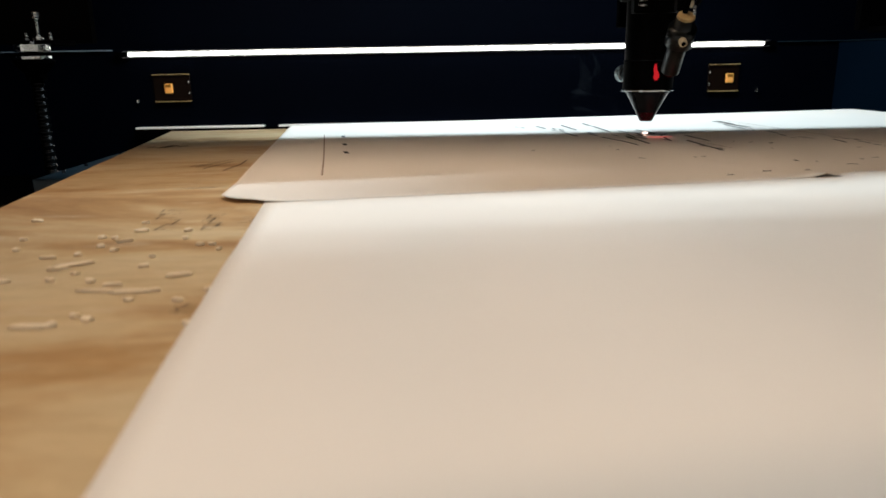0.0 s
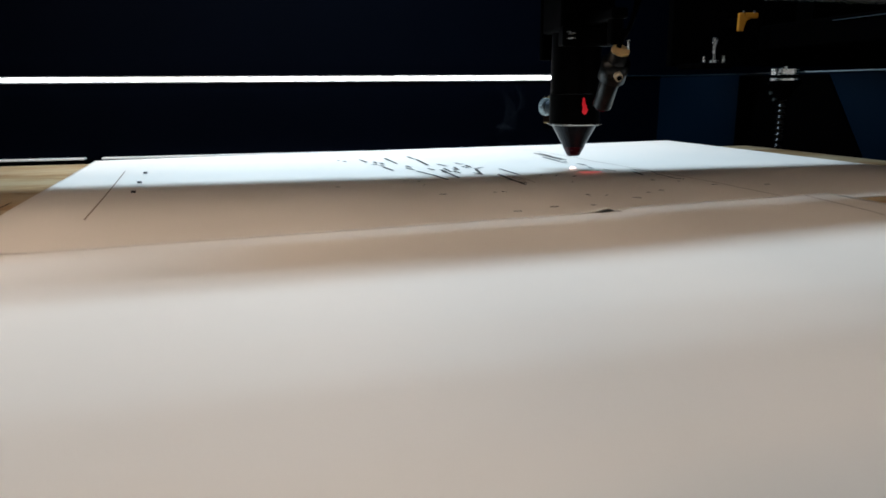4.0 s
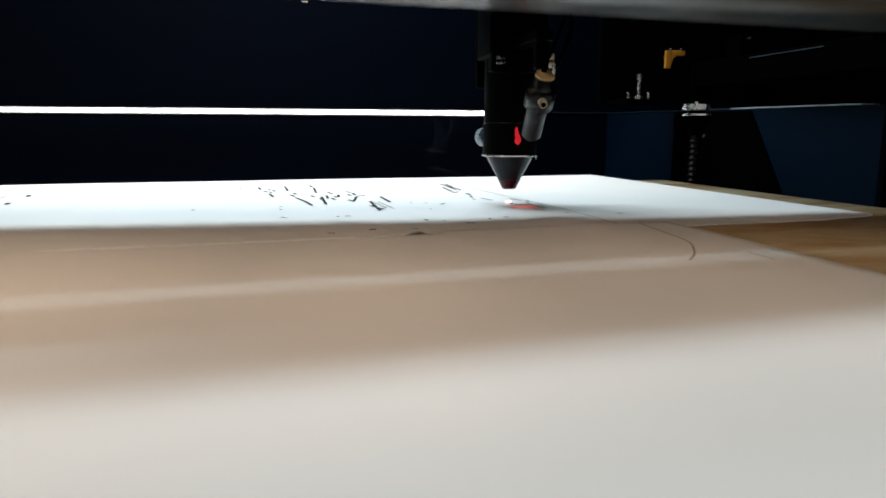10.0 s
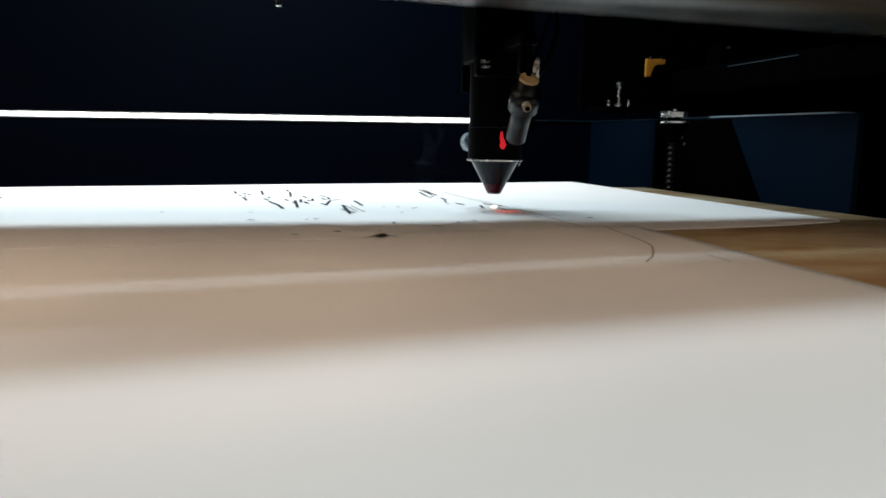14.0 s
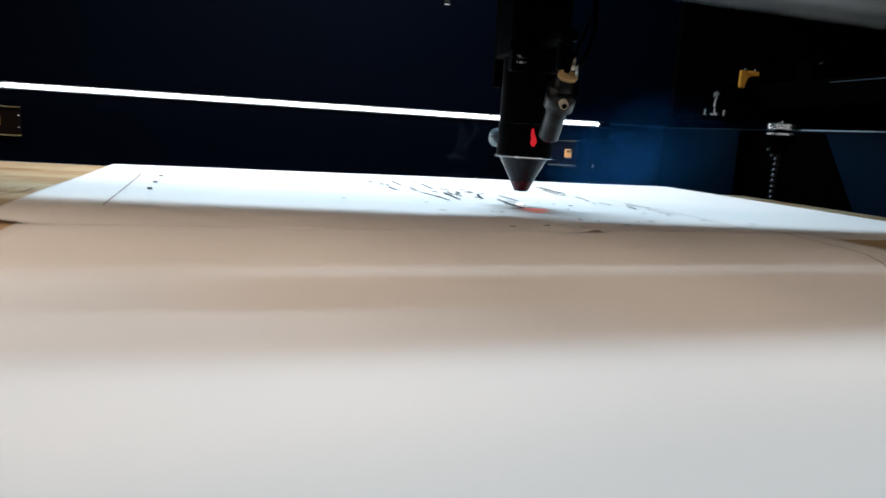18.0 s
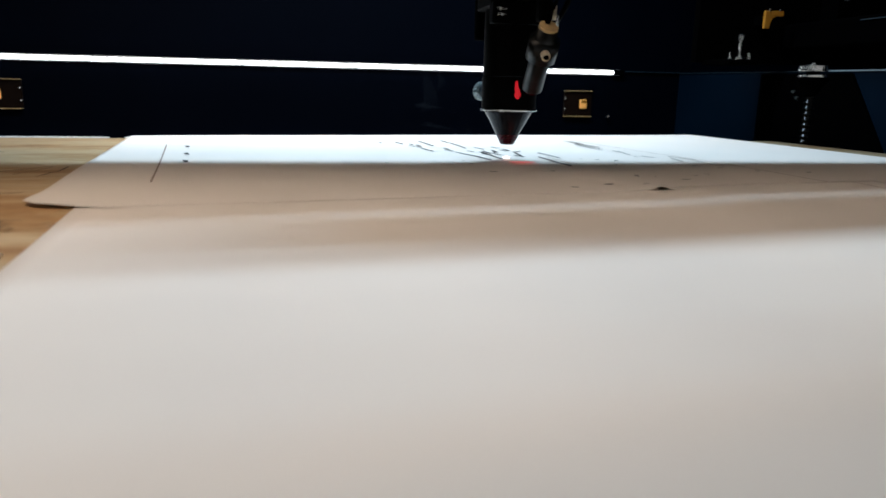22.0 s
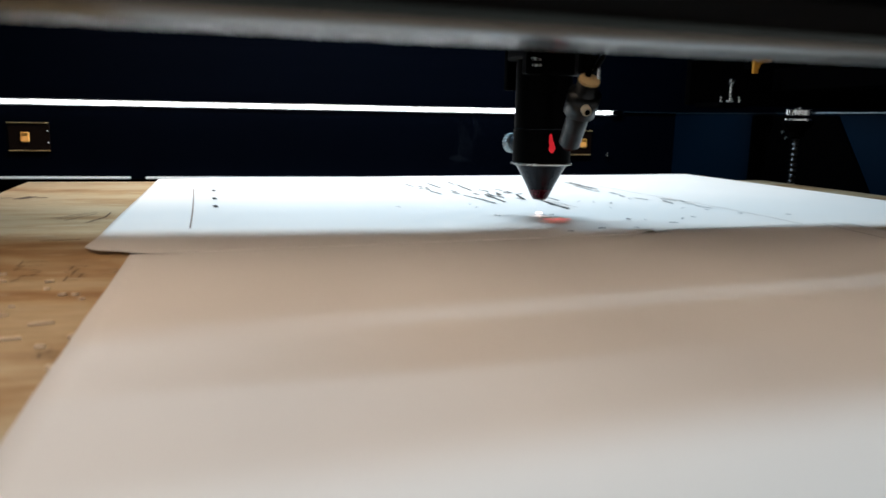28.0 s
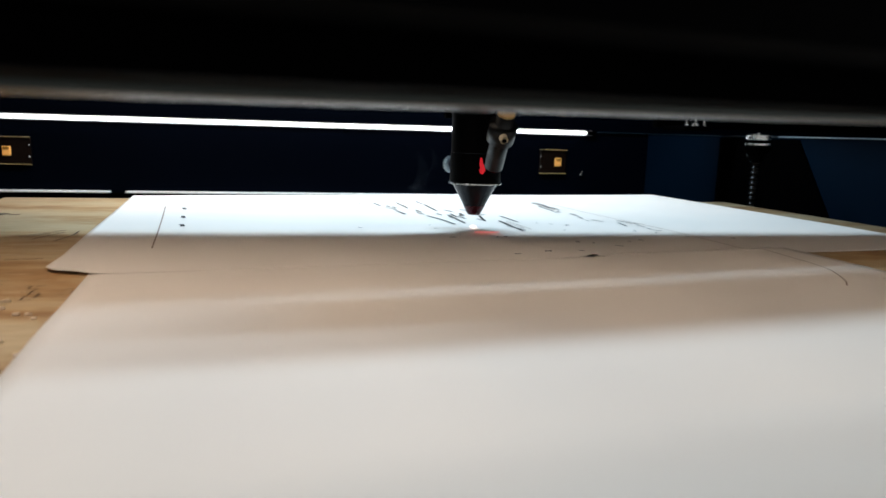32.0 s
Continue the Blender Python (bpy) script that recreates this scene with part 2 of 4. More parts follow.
def box(bm, lo, hi, bevel=0.0):
    got = bmesh.ops.create_cube(bm, size=1.0)["verts"]
    for v in got:
        for k in range(3):
            v.co[k] = lo[k] + (v.co[k] + 0.5) * (hi[k] - lo[k])
    if bevel:
        edges = list({e for v in got for e in v.link_edges})
        bmesh.ops.bevel(bm, geom=edges, offset=bevel, segments=2, affect="EDGES", profile=0.5)
    return bm


def tube(bm, p0, p1, r0, r1=None, seg=24):
    """A closed round bar from p0 to p1."""
    r1 = r0 if r1 is None else r1
    p0, p1 = Vector(p0), Vector(p1)
    way = (p1 - p0).normalized()
    q = way.to_track_quat("Z", "Y")
    rings = []
    for p, r in ((p0, r0), (p1, r1)):
        rings.append([bm.verts.new(p + q @ Vector((r * math.cos(a), r * math.sin(a), 0)))
                      for a in (2 * math.pi * k / seg for k in range(seg))])
    for k in range(seg):
        bm.faces.new((rings[0][k], rings[0][(k + 1) % seg], rings[1][(k + 1) % seg], rings[1][k]))
    bm.faces.new(rings[0][::-1])
    bm.faces.new(rings[1])
    return bm


def turned(bm, profile, seg=40):
    """A lathe-turned body about z from (radius, height) pairs, closed at both ends."""
    rings = [[bm.verts.new((r * math.cos(a), r * math.sin(a), z)) for a in (2 * math.pi * k / seg for k in range(seg))]
             for r, z in profile]
    for a, b in zip(rings, rings[1:]):
        for k in range(seg):
            bm.faces.new((a[k], a[(k + 1) % seg], b[(k + 1) % seg], b[k]))
    bm.faces.new(rings[0][::-1])
    bm.faces.new(rings[-1])
    return bm


def hose(bm, points, r, seg=8):
    """A round hose through points, smoothed."""
    pts = [Vector(p) for p in points]
    for _ in range(2):
        fine = [pts[0]]
        for a, b in zip(pts, pts[1:]):
            fine += [a.lerp(b, 0.25), a.lerp(b, 0.75)]
        pts = fine + [pts[-1]]
    rings = []
    for i, p in enumerate(pts):
        way = (pts[min(i + 1, len(pts) - 1)] - pts[max(i - 1, 0)]).normalized()
        q = way.to_track_quat("Z", "Y")
        rings.append([bm.verts.new(p + q @ Vector((r * math.cos(a), r * math.sin(a), 0))) for a in (2 * math.pi * k / seg for k in range(seg))])
    for a, b in zip(rings, rings[1:]):
        for k in range(seg):
            bm.faces.new((a[k], a[(k + 1) % seg], b[(k + 1) % seg], b[k]))
    bm.faces.new(rings[0][::-1])
    bm.faces.new(rings[-1])
    return bm


def B():
    return bmesh.new()


# ---- the cabinet ----
def setting(name, lo, hi, mat, label, bevel=0.0):
    ob = part(name, box(B(), lo, hi, bevel), mat)
    return tagged(ob, label, name.split("_")[0], kind="structure")


setting("floor", (-0.62, -1.1, -0.09), (0.80, 0.06, -0.07), MATT, "dark metal floor of the machine cabinet under the bed")
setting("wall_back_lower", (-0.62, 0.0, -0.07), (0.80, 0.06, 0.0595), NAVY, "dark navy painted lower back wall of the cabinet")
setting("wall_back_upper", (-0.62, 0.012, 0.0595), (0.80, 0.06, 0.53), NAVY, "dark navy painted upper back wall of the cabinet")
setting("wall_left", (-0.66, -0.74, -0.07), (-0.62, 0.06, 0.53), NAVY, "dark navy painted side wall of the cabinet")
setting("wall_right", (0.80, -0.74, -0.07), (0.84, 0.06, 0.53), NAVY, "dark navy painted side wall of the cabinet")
setting("wall_screen_right", (0.337, -0.168, 0.0625), (0.79, -0.160, 0.33), MATT, "black upright sheet above the ledge")
setting("wall_screen_left", (-0.61, -0.168, 0.0625), (-0.300, -0.160, 0.33), MATT, "black upright sheet above the ledge")
setting("ceiling", (-0.66, -0.74, 0.47), (0.84, 0.06, 0.53), MATT, "black closed lid above the cutting bed")
wall_front = setting("wall_front", (-0.63, -0.0215, 0.0), (0.79, 0.0215, 0.4075), MATT, "black front panel above the loading slot")
wall_front.matrix_world = pose(0.0, -0.7365, 0.0626, 0, 0, 9.5)

front_rail = thing("front_rail", (0.0, -0.7167, 0.0575), "grey glossy steel rail along the loading slot", "rail", kind="structure")
front_rail.rotation_euler = (0, radians(-0.27), radians(9.5))
part("rail_bar", box(B(), (-0.6, -0.0245, 0.0), (0.72, -0.0061, 0.0050)), MATT, front_rail)
part("rail_face", box(B(), (-0.6, -0.0060, -0.0012), (0.72, 0.0205, 0.0050), 0.0016), RAIL, front_rail, "glossy grey underside", True)

# lid lamp in its channel
lid_lamp = thing("lid_lamp", (0.06, LAMP_Y, LAMP_Z), "narrow lamp channel hanging under the closed lid", "lamp")
part("channel", box(B(), (-0.20, -0.03, 0.006), (0.20, 0.03, 0.065)), MATT, lid_lamp).rotation_euler = (0, 0, radians(3.7))

# led strip on the back wall
led_strip = thing("led_strip", (0.0, -0.002, 0.0555), "lit white led strip under the back wall's ledge", "led strip")
part("lit_strip", box(B(), (-0.338, -0.0025, -0.0016), (0.334, 0.001, 0.0016), 0.0004), LED, led_strip)
part("strip_backing", box(B(), (-0.345, 0.0005, -0.0032), (0.342, 0.002, 0.0032)), ALU, led_strip)
part("end_cap", box(B(), (0.334, -0.003, -0.0028), (0.346, 0.0018, 0.0028), 0.0003), MATT, led_strip)
part("end_cap", box(B(), (-0.352, -0.003, -0.0028), (-0.338, 0.0018, 0.0028), 0.0003), MATT, led_strip)
ledge = thing("ledge", (0, 0, 0.0595), "thin ledge on the navy back wall, coloured pale where lit", "ledge", kind="structure")
# Dim and lit lengths of the lip are set by colour.
part("ledge_lip", box(B(), (0.350, -0.003, -0.0030), (0.4165, 0.0, -0.0022), 0.0002), SIDE, ledge, "lip coloured dark for its dim stretch")
part("ledge_lip", box(B(), (-0.50, -0.003, 0.0), (-0.36, 0.012, 0.0008), 0.0002), LIT_EDGE, ledge)


# blue side panel that runs forward from the back wall, with a black slanted plate on it
side_panel = thing("side_panel", (0.417, 0.0, 0.0), "blue painted side panel, its folded top edge coloured pale where lit", "panel", kind="structure")
side_panel.rotation_euler = (0, 0, radians(6.1))
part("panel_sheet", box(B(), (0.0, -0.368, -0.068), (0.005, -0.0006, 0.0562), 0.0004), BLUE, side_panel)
# One folded edge: dim stretch coloured dark, light-catching stretch coloured pale.
part("folded_edge", box(B(), (-0.0012, -0.215, 0.0563), (0.016, -0.0006, 0.0570), 0.0002), SIDE, side_panel, "folded top edge coloured dark for its dim stretch")
part("folded_edge", box(B(), (-0.0014, -0.350, 0.0563), (0.016, -0.2153, 0.0572), 0.0002), LIT_EDGE, side_panel)
bm = B()
prism = [[bm.verts.new((x, y, z)) for y, z in ((-0.136, 0.0545), (-0.136, -0.066), (-0.318, -0.066), (-0.241, 0.0545))] for x in (-0.0032, -0.0002)]
for k in range(4):
    bm.faces.new((prism[0][k], prism[0][(k + 1) % 4], prism[1][(k + 1) % 4], prism[1][k]))
bm.faces.new(prism[0][::-1])
bm.faces.new(prism[1])
part("slanted_plate", bm, MATT, side_panel, "black slanted plate on the panel")
for y, z in ((-0.181, 0.0385), (-0.186, 0.0330)):
    part("plate_bolt", tube(B(), (-0.0055, y, z), (-0.0030, y, z), 0.0016, 0.0013, 12), RAIL, side_panel)


def sensor_window(x, side, inner):
    """A framed sight window with a warm lit lamp behind it; its screws stand on the given side."""
    w = thing("sight_window", (x, -0.001, 0.0205), "dark framed window with a warm lit bulb on the back wall", "window", "sight windows")
    a, b = sorted((0.0226 * side, -inner * side))
    # The bulb's brown halo is put into the plate's colour.
    part("back_plate", box(B(), (a, -0.001, -0.0135), (b, 0.0005, 0.0135)), BROWN, w, "back plate coloured brown for the bulb's halo")
    for z in (-0.0142, 0.0138):
        part("frame_edge", box(B(), (a, -0.0035, z), (b, -0.0005, z + 0.0004), 0.0001), BRASS, w, "thin brass-coloured frame edge")
    part("bulb", box(B(), (-0.0042, -0.004, -0.0055), (0.0042, -0.001, 0.0045), 0.0012), WARM, w, "glowing amber bulb")
    part("bulb_cap", box(B(), (-0.0030, -0.0046, 0.0010), (0.0030, -0.0041, 0.0040), 0.0002), AMBER, w, "darker amber upper lens")
    for z in (-0.006, 0.006):
        part("screw", tube(B(), (side * 0.0215, -0.003, z), (side * 0.0215, -0.0005, z), 0.0009, seg=10), STEEL, w)


sensor_window(-0.30, 1, 0.0160)
sensor_window(0.30, -1, 0.0104)


def wall_peg(x):
    p = thing("wall_peg", (x, -0.001, 0.007), "tiny white peg on the navy back wall", "peg", "wall pegs")
    part("pin", box(B(), (-0.0009, -0.004, -0.0022), (0.0009, 0.0008, 0.0022), 0.0005), STEEL, p)


wall_peg(-0.334)
wall_peg(0.331)

trim = thing("trim", (0, -0.006, -0.0212), "bright aluminium trim along the foot of the back wall", "trim", kind="structure")
for a, b in ((-0.338, -0.202), (-0.186, 0.20), (0.262, 0.332)):
    part("trim_length", box(B(), (a, -0.004, -0.0006), (b, 0.0055, 0.0012), 0.0004), WHITE, trim)
part("trim_base", box(B(), (-0.34, -0.003, -0.008), (0.335, 0.0055, -0.0008)), MATT, trim)


# ---- bed, sheets ----
def lerp_line(points, x):
    """The height of a broken line at x."""
    for (x0, y0), (x1, y1) in zip(points, points[1:]):
        if x <= x1:
            return y0 + (y1 - y0) * (x - x0) / (x1 - x0)
    return points[-1][1]


def sheet(name, corners, thick, lift, nx, ny, mat, label, category, kind="", near_edge=None, left_edge=None):
    """A sheet between four corners (near left, near right, far right, far left), with its own lift at each place."""
    bm = B()
    nl, nr, fr, fl = [Vector((*c, 0)) for c in corners]
    top, low = [], []
    for j in range(ny + 1):
        v = j / ny
        for i in range(nx + 1):
            u = i / nx
            n0 = nl.lerp(nr, u)
            if near_edge:
                n0.y = lerp_line(near_edge, n0.x)
            p = n0.lerp(fl.lerp(fr, u), v)
            if left_edge:
                p.x += (lerp_line(left_edge, p.y) - nl.lerp(fl, v).x) * (1 - u)
            z = lift(u, v, p)
            top.append(bm.verts.new((p.x, p.y, z)))
            low.append(bm.verts.new((p.x, p.y, z - thick)))
    n = nx + 1
    for j in range(ny):
        for i in range(nx):
            a = j * n + i
            bm.faces.new((top[a], top[a + 1], top[a + n + 1], top[a + n]))
            bm.faces.new((low[a], low[a + n], low[a + n + 1], low[a + 1]))
    for i in range(nx):
        bm.faces.new((low[i], low[i + 1], top[i + 1], top[i]))
        k = ny * n + i
        bm.faces.new((low[k + 1], low[k], top[k], top[k + 1]))
    for j in range(ny):
        a, b = j * n, (j + 1) * n
        bm.faces.new((low[b], low[a], top[a], top[b]))
        a, b = a + nx, b + nx
        bm.faces.new((low[a], low[b], top[b], top[a]))
    ob = part(name, bm, mat, smooth=True)
    return tagged(ob, label, category, kind=kind) if label else ob


BED_Z = -0.0005
bed = thing("cutting_bed", (0, 0, 0), "stained and scuffed plywood board on the cutting bed", "board")
BOARD = ((-0.114, -0.95), (0.412, -0.95), (0.352, -0.268), (-0.205, -0.280))
for name, top, thick, mat in (("face_ply", BED_Z, 0.0024, WOOD), ("core_ply", BED_Z - 0.0025, 0.0034, PLY), ("back_ply", BED_Z - 0.0060, 0.0024, PLY)):
    ply = sheet(name, BOARD, thick, lambda u, v, p: top, 4, 4, mat, "", "")
    ply.parent = bed


def step(x):
    x = min(1.0, max(0.0, x))
    return x * x * (3 - 2 * x)


NEAR_EDGE = [(-0.098, -0.543), (-0.093, -0.549), (-0.080, -0.5525), (0.116, -0.527), (0.230, -0.5185), (0.300, -0.513), (0.331, -0.505), (0.339, -0.496)]
FAR_EDGE = [(-0.0815, -0.548), (0.2285, -0.508)]


def near_lift(u, v, p):
    back = step((p.y + 0.60) / 0.05)
    z = -0.0002 + 0.0008 * (1 - back) * (0.5 + 0.5 * noise.noise(p * 9.0))
    return z + 0.0008 * back * step((p.x - 0.121) / 0.012)


def rear_lift(u, v, p):
    d = p.y - lerp_line(NEAR_EDGE, p.x)
    on = 1 - step((p.x - 0.121) / 0.012) * (1 - step(d / 0.03)) * (1 - step((p.x - 0.228) / 0.02))
    z = -0.0002 + 0.00007 * on + 0.0009 * step(d / 0.08) * (0.5 + 0.5 * noise.noise(p * 7.0 + Vector((3, 1, 0))))
    z += 0.0015 * math.exp(-abs((p.x - 0.1185) / 0.0034) ** 1.5 - (d / 0.010) ** 2)              # lifted lip
    z += 0.0011 * step((-0.070 - p.x) / 0.02) * (1 - step(d / 0.03))                             # raised corner
    z += 0.0006 * step((p.x - 0.25) / 0.08) * (1 - step(d / 0.06))                               # raised right tip
    z += 0.0008 * math.exp(-((p.x - 0.10 + 0.5 * (p.y + 0.5)) / 0.006) ** 2 - ((p.y + 0.505) / 0.018) ** 2)  # crease
    return z


sheet("card_sheet", ((-0.033, -0.95), (0.250, -0.95), (0.2285, -0.508), (-0.0790, -0.548)), 0.00006, near_lift, 60, 90,
      PAPER, "plain cream card sheet lying on the plywood board", "card",
      left_edge=[(-0.951, -0.0470), (-0.714, -0.0650), (-0.678, -0.0690), (-0.655, -0.0712), (-0.631, -0.0738), (-0.600, -0.0766), (-0.551, -0.0818), (-0.500, -0.0870)])
sheet("cut_card_sheet", ((-0.098, -0.543), (0.339, -0.496), (0.315, -0.210), (-0.125, -0.267)), 0.00006, rear_lift, 220, 90,
      PAPER, "cream card sheet being cut, with dark cut marks", "card", near_edge=NEAR_EDGE)


def height(x, y):
    """The top of whatever card lies at a place."""
    p = Vector((x, y, 0))
    if y < (lerp_line(FAR_EDGE, x) if x > 0.124 else lerp_line(NEAR_EDGE, x)):
        return near_lift(0, 0, p)
    return rear_lift(0, 0, p)


def ribbon(bm, pts, w):
    """A thin flat line on the card through places (x, y), its corners rounded."""
    for _ in range(3 if len(pts) > 2 else 0):
        fine = [pts[0]]
        for (x0, y0), (x1, y1) in zip(pts, pts[1:]):
            fine += [(0.75 * x0 + 0.25 * x1, 0.75 * y0 + 0.25 * y1), (0.25 * x0 + 0.75 * x1, 0.25 * y0 + 0.75 * y1)]
        pts = fine + [pts[-1]]
    for a, b in zip(pts, pts[1:]):
        a, b = Vector(a), Vector(b)
        n = max(1, int((b - a).length / 0.01))
        side = Vector((-(b - a).y, (b - a).x)).normalized() * w / 2
        for k in range(n):
            p, q = a.lerp(b, k / n), a.lerp(b, (k + 1) / n)
            vs = [bm.verts.new((c.x, c.y, height(c.x, c.y) + 0.00025)) for c in (p - side, q - side, q + side, p + side)]
            bm.faces.new(vs)
    return bm


def cut(x0, y0, x1, y1, w=0.0016):
    """One dark cut mark."""
    ob = part("cut_mark", ribbon(B(), [(x0, y0), (x1, y1)], w), CHAR)
    return tagged(ob, "short charred cut mark in the cream card", "cut mark", "cut marks")


cut(0.0308, -0.3072, 0.0320, -0.3110)
cut(0.0343, -0.3127, 0.0355, -0.3183)
cut(0.0451, -0.3071, 0.0480, -0.3260)
cut(0.0525, -0.3236, 0.0537, -0.3309)
cut(0.0556, -0.3306, 0.0572, -0.3394)
cut(0.0619, -0.3025, 0.0651, -0.3384)
cut(0.0547, -0.3551, 0.0582, -0.3753)
cut(0.0782, -0.2958, 0.0797, -0.3120)
cut(0.0808, -0.3157, 0.0821, -0.3537)
cut(0.0686, -0.3518, 0.0705, -0.3615)
cut(0.0706, -0.3816, 0.0771, -0.4062)
cut(0.0756, -0.3996, 0.0795, -0.4227)
cut(0.0884, -0.3479, 0.0918, -0.3609)
cut(0.0849, -0.3773, 0.0866, -0.4173)
cut(0.0879, -0.3709, 0.0882, -0.3888)
cut(0.0948, -0.3670, 0.0944, -0.3809)
cut(0.1038, -0.3581, 0.1043, -0.3709)
cut(0.1043, -0.3782, 0.1104, -0.3731)
cut(0.1044, -0.3812, 0.1013, -0.4070)
cut(0.1178, -0.3818, 0.1204, -0.4112)
cut(0.1085, -0.4278, 0.1140, -0.4456, 0.0014)
cut(0.1719, -0.2926, 0.1726, -0.3173, 0.0014)
cut(0.1683, -0.3512, 0.1692, -0.3545, 0.0014)
cut(0.1708, -0.3739, 0.1721, -0.3799, 0.0014)
cut(0.1695, -0.3863, 0.1689, -0.3951, 0.0014)
cut(0.1672, -0.4037, 0.1680, -0.4063, 0.0014)
cut(0.1728, -0.4003, 0.1759, -0.4108, 0.0014)
cut(0.1878, -0.4041, 0.1913, -0.4172, 0.0014)
cut(0.1834, -0.4153, 0.1818, -0.4306, 0.0014)
cut(0.1931, -0.4170, 0.1937, -0.4221, 0.0014)
cut(0.1899, -0.4274, 0.1915, -0.4346, 0.0014)
cut(0.1902, -0.4395, 0.1908, -0.4440, 0.0014)
cut(0.1904, -0.4463, 0.1937, -0.4506, 0.0014)
cut(0.1864, -0.4555, 0.1873, -0.4575, 0.0014)
cut(0.1758, -0.4497, 0.1782, -0.4495, 0.0014)
cut(0.1302, -0.4158, 0.1316, -0.4156, 0.0014)
cut(0.1370, -0.4201, 0.1391, -0.4199, 0.0014)
cut(0.1446, -0.4268, 0.1475, -0.4241, 0.0014)
cut(0.1360, -0.4461, 0.1373, -0.4460, 0.0014)
cut(0.0638, -0.4391, 0.0656, -0.4389, 0.0014)
cut(0.0636, -0.4253, 0.0648, -0.4252, 0.0014)
cut(0.1278, -0.4843, 0.1280, -0.4878, 0.0014)
cut(0.1345, -0.4893, 0.1357, -0.4892, 0.0014)
cut(0.1429, -0.4975, 0.1465, -0.4990, 0.0014)
cut(0.1559, -0.4848, 0.1566, -0.4866, 0.0014)
cut(0.1636, -0.4808, 0.1655, -0.4825, 0.0014)
cut(0.0658, -0.4694, 0.0688, -0.4711, 0.0014)
cut(0.0903, -0.4698, 0.0917, -0.4697, 0.0014)
cut(0.1100, -0.4070, 0.1115, -0.4500, 0.0016)
cut(0.1690, -0.3000, 0.1700, -0.3430, 0.0010)
cut(0.0230, -0.4350, 0.0250, -0.4365, 0.0014)
cut(0.1010, -0.5130, 0.1040, -0.5140, 0.0014)
cut(0.0850, -0.5180, 0.0880, -0.5180, 0.0014)
cut(0.1180, -0.5120, 0.1205, -0.5115, 0.0014)
cut(0.0940, -0.4690, 0.0965, -0.4690, 0.0014)
cut(0.2200, -0.4760, 0.2230, -0.4760, 0.0014)
cut(0.1960, -0.4710, 0.1990, -0.4710, 0.0014)
cut(0.0500, -0.3370, 0.0530, -0.3430)
cut(0.0540, -0.3430, 0.0560, -0.3490)
cut(0.0670, -0.3640, 0.0700, -0.3740)
cut(0.0790, -0.3700, 0.0810, -0.3780)
cut(0.0840, -0.3860, 0.0850, -0.3950)
cut(0.0900, -0.3860, 0.0920, -0.3960)
cut(0.0920, -0.3770, 0.0930, -0.3820)
cut(0.1000, -0.3450, 0.1030, -0.3540)
cut(0.1000, -0.3650, 0.1020, -0.3730)
cut(0.0990, -0.3970, 0.1020, -0.4060)
cut(0.1650, -0.3210, 0.1650, -0.3530)
cut(0.1680, -0.2950, 0.1730, -0.3430)
cut(0.1640, -0.3570, 0.1660, -0.3630)
cut(0.1710, -0.3670, 0.1720, -0.3750)
for ty in (-0.350, -0.393, -0.429):
    x = -0.078 + (-0.350 - ty) * 0.127
    cut(x - 0.0010, ty + 0.0045, x + 0.0010, ty - 0.0045, 0.0022)
for dx in (0.0, 0.0035):
    line = part("drawn_line", ribbon(B(), [(0.1105 + dx, -0.405 - dx), (0.1155 + dx, -0.439 - dx)], 0.0006), INK)
    tagged(line, "short thin brown line engraved in the card", "drawn line")
line = part("drawn_line", ribbon(B(), [(-0.091, -0.339), (-0.077, -0.442), (-0.070, -0.500)], 0.0007), INK)
tagged(line, "long thin dark line drawn on the card", "drawn line")
curve = part("drawn_curve", ribbon(B(), [(0.170, -0.262), (0.181, -0.299), (0.186, -0.362), (0.195, -0.418), (0.201, -0.457), (0.204, -0.488), (0.206, -0.510)], 0.0006), INK)
tagged(curve, "thin brown curved line drawn on the card", "drawn line")
curve = part("drawn_curve", ribbon(B(), [(0.213, -0.512), (0.212, -0.522), (0.211, -0.535), (0.210, -0.548), (0.209, -0.557), (0.207, -0.566), (0.203, -0.574), (0.198, -0.584), (0.191, -0.593)], 0.0006), INK)
tagged(curve, "thin brown curved line drawn on the plain card", "drawn line")
curve = part("drawn_curve", ribbon(B(), [(0.217, -0.582), (0.2175, -0.596)], 0.0005), INK)
tagged(curve, "short thin line drawn on the plain card", "drawn line")


# ---- scraps and marks on the board ----
def scrap(x, y, long, turn):
    """One small flat sliver of cut-off wood."""
    rng = random.Random(int(x * 9000) * 31 + int(-y * 9000))
    wide = rng.uniform(0.0013, 0.0024) if long < 0.008 else rng.uniform(0.0014, 0.0019)
    bm = B()
    ring = []
    n = 8
    for i in range(n):
        t = 2 * math.pi * (i + 0.5) / n
        r = rng.uniform(0.75, 1.15)
        ring.append((long / 2 * math.copysign(abs(math.cos(t)) ** 0.6, math.cos(t)) * r, wide / 2 * math.sin(t) * r))
    low = [bm.verts.new((px, py, 0)) for px, py in ring]
    top = [bm.verts.new((px * 0.94, py * 0.8, rng.uniform(0.0005, 0.0008))) for px, py in ring]
    bm.faces.new(low[::-1])
    bm.faces.new(top)
    for i in range(n):
        bm.faces.new((low[i], low[(i + 1) % n], top[(i + 1) % n], top[i]))
    ob = part("scrap", bm, CHIP)
    ob.matrix_world = pose(x, y, BED_Z + 0.0001, 0, 0, turn)
    return tagged(ob, "small pale cut-off sliver lying on the plywood", "scrap", "scraps on the board")


